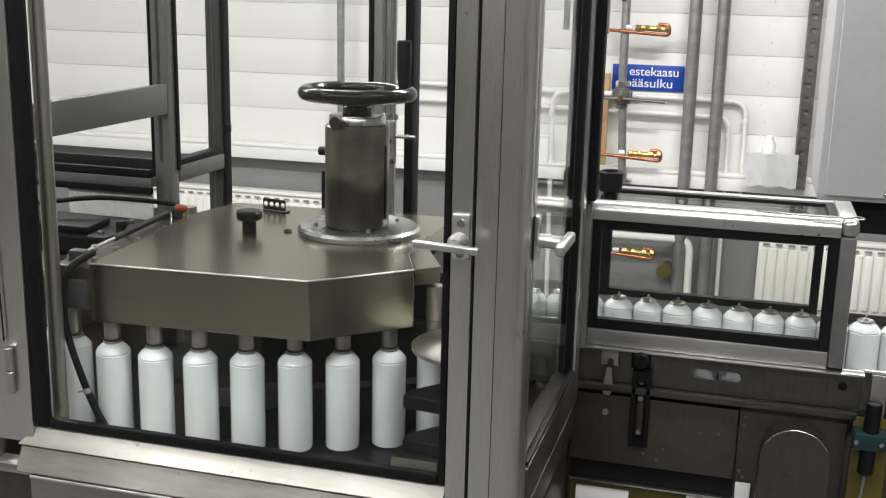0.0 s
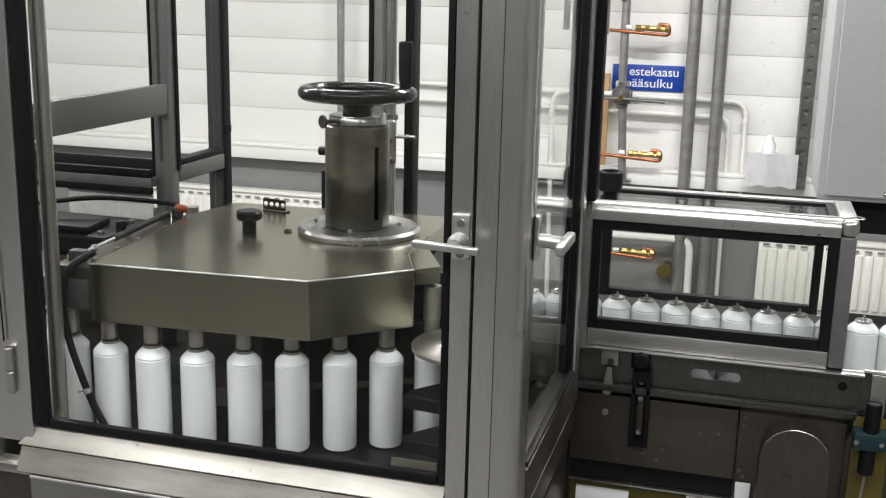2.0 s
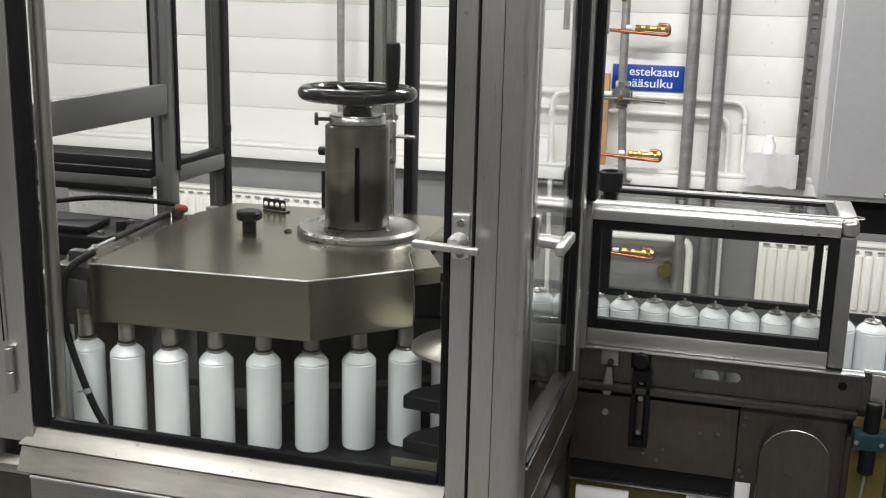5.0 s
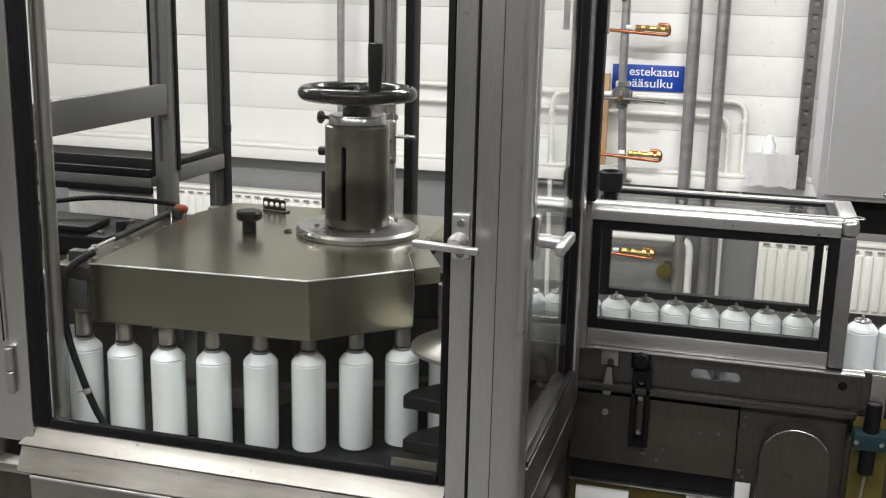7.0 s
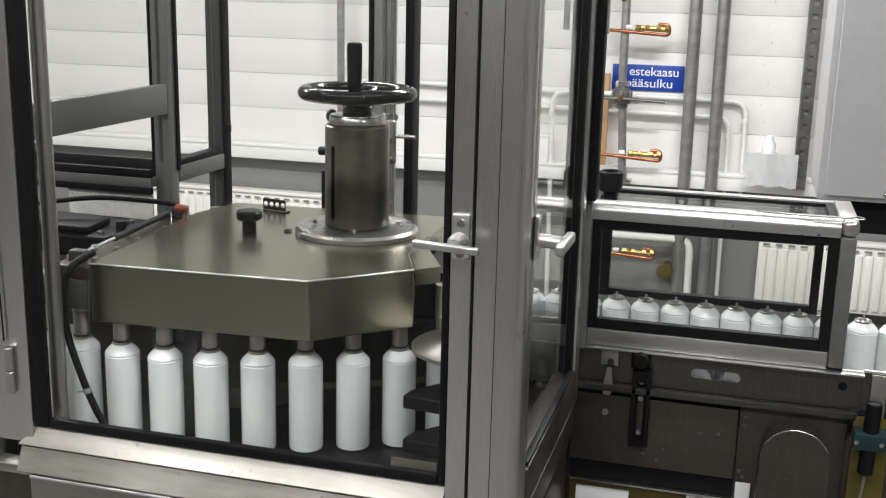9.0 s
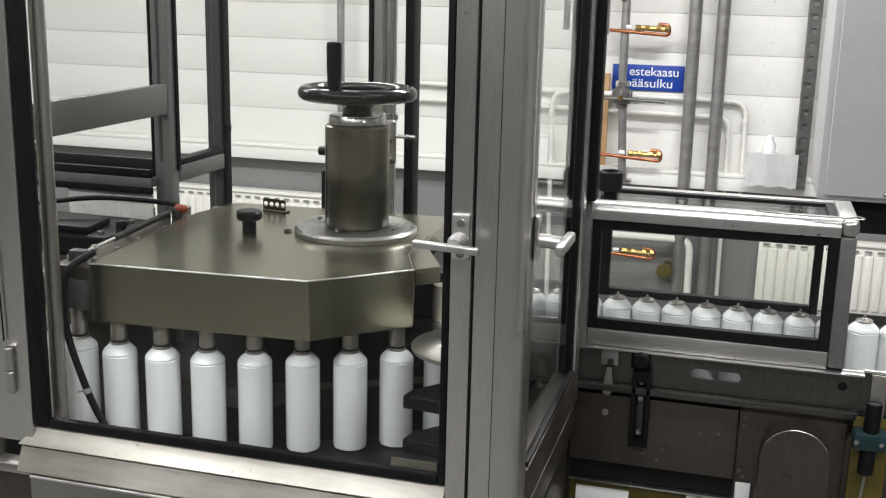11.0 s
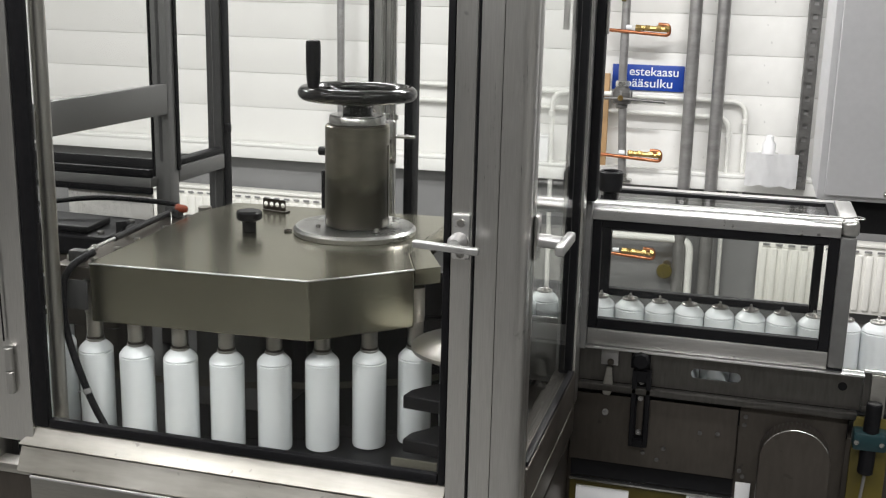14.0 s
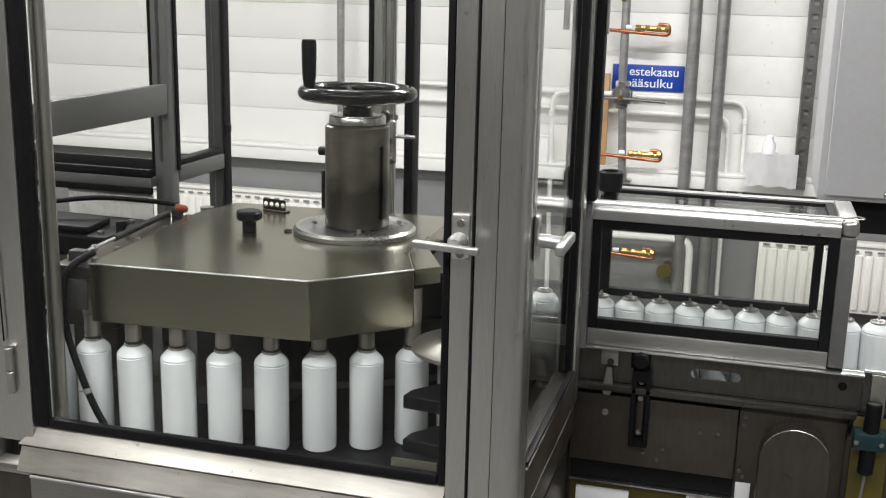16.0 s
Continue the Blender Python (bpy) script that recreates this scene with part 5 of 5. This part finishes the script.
    l.children[-1].data.transform(Matrix.Translation((0.203, -1.82, -0.9)))
    part("stud", screw(-0.205, 1.8298, 0.878, 0.0055, 0.006, FRONT), GALV, l)
    # slotted black bracket
    k = thing("slotted_bracket", "black slotted adjusting bracket with a clamping knob", "bracket", (-0.147, 1.81, 0.82))
    b = bmesh.new()
    zt, zb = 0.966, 0.826
    box(b, -0.1605, -0.1525, 1.812, 1.825, zb, zt, 0.001, 1)
    box(b, -0.1360, -0.128, 1.812, 1.825, zb, zt, 0.001, 1)
    box(b, -0.1525, -0.136, 1.812, 1.825, zb, zb + 0.012, 0)
    box(b, -0.1525, -0.136, 1.812, 1.825, zt - 0.02, zt, 0)
    box(b, -0.1525, -0.136, 1.8225, 1.825, zb + 0.012, zt - 0.02, 0)
    part("plate", b, RUBBER, k)
    part("knob", lathe(bmesh.new(), [(0, 0), (0.013, 0), (0.0165, 0.004), (0.0165, 0.014), (0.012, 0.018), (0, 0.018)], 8, pose(-0.1475, 1.822, 0.986) @ FRONT), RUBBER, k)
    part("knob_block", cube(-0.165, -0.132, 1.8225, 1.8255, 0.967, 1.006, 0.001), RUBBER, k)
    for z in (0.945, 0.915, 0.852):
        part("slot_bolt", screw(-0.1443, 1.8222, z, 0.0048, 0.007, FRONT), GALV, k)
    part("slot_plate", cube(-0.150, -0.1385, 1.821, 1.8222, 0.845, 0.925, 0.0005), DARK_STEEL, k)
    # sensor at the end
    s = thing("sensor", "black cylindrical sensor in a teal clamp on the conveyor end", "sensor", (0.228, 1.79, 0.83))
    part("body", rod(bmesh.new(), (0.231, 1.79, 0.965), (0.228, 1.79, 0.842), 0.0125, 24), RUBBER, s)
    clamp = part("clamp", cube(0.203, 0.256, 1.776, 1.812, 0.885, 0.916, 0.005), TEAL, s, "teal plastic clamp")
    for x in (0.208, 0.2465):
        part("clamp_screw", screw(x, 1.7758, 0.9, 0.0042, 0.003, FRONT), MACHINED, clamp)
    part("cable", tube(bmesh.new(), spline([(0.228, 1.79, 0.842), (0.226, 1.795, 0.80), (0.219, 1.80, 0.74), (0.212, 1.80, 0.6)], 6), 0.0027, 8), GALV, s, "grey sensor cable")
    part("yellow_bracket", cube(0.205, 0.262, 1.8125, 1.818, 0.60, 0.93, 0.001), YELLOW, s, "dull yellow mounting plate")
    part("post", cube(0.226, 0.25, 1.8185, 1.8285, 0.55, 1.002, 0.001), STEEL, s)


def tunnel():
    t = thing("tunnel_guard", "glazed aluminium tunnel guard over the row of cans", "machine guard", (-0.05, 1.92, 1.0))
    ya = 1.8165
    part("bottom_rail", cube(-0.243, 0.1535, ya, ya + 0.03, 1.004, 1.0335, 0.002), ALU_X, t)
    for g in ((-0.2445, -0.2285, 1.034, 1.2255), (0.137, 0.1535, 1.034, 1.2255), (-0.2282, 0.1367, 1.034, 1.052), (-0.2282, 0.1367, 1.2125, 1.2255)):
        part("gasket", cube(g[0], g[1], ya + 0.001, ya + 0.016, g[2], g[3], 0.0012, 1), RUBBER, t, "black rubber gasket")
    pane = part("pane", cube(-0.231, 0.139, ya + 0.008, ya + 0.011, 1.045, 1.216), GLASS_TUNNEL, t, "clear guard glass")
    pane.visible_shadow = False
    part("end_post", cube(0.154, 0.179, ya - 0.002, ya + 0.03, 1.008, 1.2275, 0.003), GREY_PAINT, t)
    part("post_foot", cube(0.1545, 0.1785, ya, ya + 0.028, 1.002, 1.0078, 0.001), RUBBER, t)
    # rounded front top rail with end cap
    part("top_rail", rounded_bar(-0.2635, 0.1535, ya - 0.002, ya + 0.032, 1.226, 1.2555, 0.0165), BRIGHT_ALU, t, "rounded bright aluminium rail")
    part("end_cap", cube(-0.272, -0.264, ya + 0.0, ya + 0.032, 1.224, 1.2555, 0.001), RUBBER, t)
    part("corner", cube(0.154, 0.1815, ya - 0.0015, ya + 0.033, 1.228, 1.2555, 0.0085, 4), ALU, t, "rounded corner joint")
    part("split_pin", tube(bmesh.new(), spline([(0.02, 1.83, 1.2575), (0.1, 1.815, 1.2585), (0.16, 1.812, 1.2605), (0.178, 1.815, 1.263), (0.186, 1.812, 1.2605), (0.17, 1.808, 1.2595)], 6), 0.0013, 6), MACHINED, t, "thin bent wire")
    part("link_rod", rod(bmesh.new(), (-0.40, ya + 0.02, 1.243), (-0.2785, ya + 0.02, 1.240), 0.013), BRIGHT_ALU, t)
    # back panel
    yb = 2.035
    part("back_rail", cube(-0.262, 0.185, yb, yb + 0.03, 1.228, 1.244, 0.002), ALU_X, t)
    for g in ((-0.255, -0.237, 1.035, 1.176), (0.1305, 0.1455, 1.035, 1.176), (-0.2368, 0.1302, 1.035, 1.049), (-0.2368, 0.1302, 1.163, 1.176)):
        part("back_gasket", cube(g[0], g[1], yb, yb + 0.018, g[2], g[3], 0.0012, 1), RUBBER, t)
    part("back_upper", cube(-0.262, 0.185, yb + 0.002, yb + 0.028, 1.1765, 1.2275, 0.001), BLACK_PLASTIC, t)
    pane = part("back_pane", cube(-0.244, 0.136, yb + 0.007, yb + 0.010, 1.044, 1.168), GLASS_TUNNEL, t)
    pane.visible_shadow = False
    part("back_bottom", cube(-0.262, 0.185, yb, yb + 0.03, 1.004, 1.0345, 0.002), GREY_PAINT, t)
    part("back_post", cube(0.166, 0.186, yb, yb + 0.03, 1.035, 1.172, 0.002), ALU, t)
    # glazed top
    part("top_gasket", cube(-0.24, 0.153, ya + 0.0345, ya + 0.05, 1.236, 1.247, 0.001), RUBBER, t)
    part("top_gasket", cube(-0.24, 0.153, yb - 0.018, yb - 0.001, 1.232, 1.245, 0.001), RUBBER, t)
    part("top_gasket", cube(0.139, 0.153, ya + 0.0505, yb - 0.0185, 1.234, 1.246, 0.001), RUBBER, t)
    pane = part("top_pane", cube(-0.24, 0.139, ya + 0.05, yb - 0.018, 1.2385, 1.2415), GLASS_TUNNEL, t)
    pane.visible_shadow = False
    part("end_rail", cube(0.1535, 0.183, ya + 0.0345, yb - 0.001, 1.226, 1.25, 0.003), ALU, t)
    k = thing("hand_knob", "black plastic clamping sleeve standing on the tunnel guard", "knob", (-0.25, 1.87, 1.24))
    part("sleeve", lathe(bmesh.new(), [(0, 0), (0.012, 0), (0.012, 0.016), (0.0195, 0.02), (0.021, 0.03), (0.021, 0.052), (0.018, 0.055), (0.014, 0.0545), (0.014, 0.05), (0, 0.05)], 28, pose(-0.228, 1.90, 1.243)), BLACK_PLASTIC, k)
    k2 = copy_thing(k, pose(-0.25 - 0.062, 1.87, 1.236))
    part("knob_post", rod(bmesh.new(), (-0.29, 1.90, 1.10), (-0.29, 1.90, 1.235), 0.008), DARK_STEEL, k2)
    p = thing("short_post", "short round steel post at the tunnel mouth", "post", (-0.262, 1.79, 1.0))
    part("post", rod(bmesh.new(), (-0.262, 1.79, 0.9185), (-0.262, 1.79, 1.075), 0.0065), MACHINED, p)


def rounded_bar(x0, x1, y0, y1, z0, z1, r):
    """A bar along x with its upper front edge rounded off and square-cut ends."""
    sec = [(y1, z0), (y1, z1)] + [(y0 + r - r * math.sin(a), z1 - r + r * math.cos(a)) for a in (math.pi / 2 * i / 10 for i in range(11))] + [(y0, z0 + 0.001), (y0 + 0.001, z0)]
    b = bmesh.new()
    ends = [[b.verts.new((x, y, z)) for y, z in sec] for x in (x0, x1)]
    n = len(sec)
    caps = [b.faces.new(ends[0]), b.faces.new(ends[1][::-1])]
    for i in range(n):
        b.faces.new((ends[0][i], ends[1][i], ends[1][(i + 1) % n], ends[0][(i + 1) % n]))
    flat_but(caps, ())
    return b


# ---- build ----
TURN_RATE, TURN_ZERO = 12.05, 8.7        # degrees a second; when the grip stands at the front
FACING = math.degrees(math.atan2(-AXIS[0], AXIS[1]))
SLOT_PHASE = -(18.0 - (TURN_ZERO - 3.5) * TURN_RATE) * -1.0
THUMB_PHASE = -136.0
room()
sill()
ceiling_lights()
radiator(-3.6, -1.95, 0.07, 0.463, WALL_Y - 0.1)
radiator(0.09, 1.3, 0.07, 0.43, WALL_Y - 0.1)
wall_pipes()
gas_valve()
copper_line(1.425, "copper gas tube with brass valves above the blue sign")
low_wall_parts()
copper_line(0.296, "copper gas tube with brass fittings low beside the radiator")
copper_line(0.803, "copper gas tube with brass valves low on the wall")
sign()
wall_clutter()
guard_frame()
front_door()
side_door()
machine_base()
cover()
back_machinery()
WHEEL = handwheel()
chain_carrier()
infeed_star()
infeed_tower()
conveyor()
tunnel()
cans_and_heads()


def motions():
    times = [i * 0.5 for i in range(33)]
    walk(WHEEL, [(t, pose(AXIS[0], AXIS[1], COVER_TOP, 0, 0, FACING - TURN_RATE * (t - TURN_ZERO))) for t in times])
    for k, ob in CANS:
        walk(ob, [(t, can_pose(k, t)) for t in times])
    for i, ob in HEADS:
        rows = []
        for t in times:
            p = head_at(i, t)
            rows.append((t, pose(p[0], p[1], BASE)))
        walk(ob, rows)


motions()
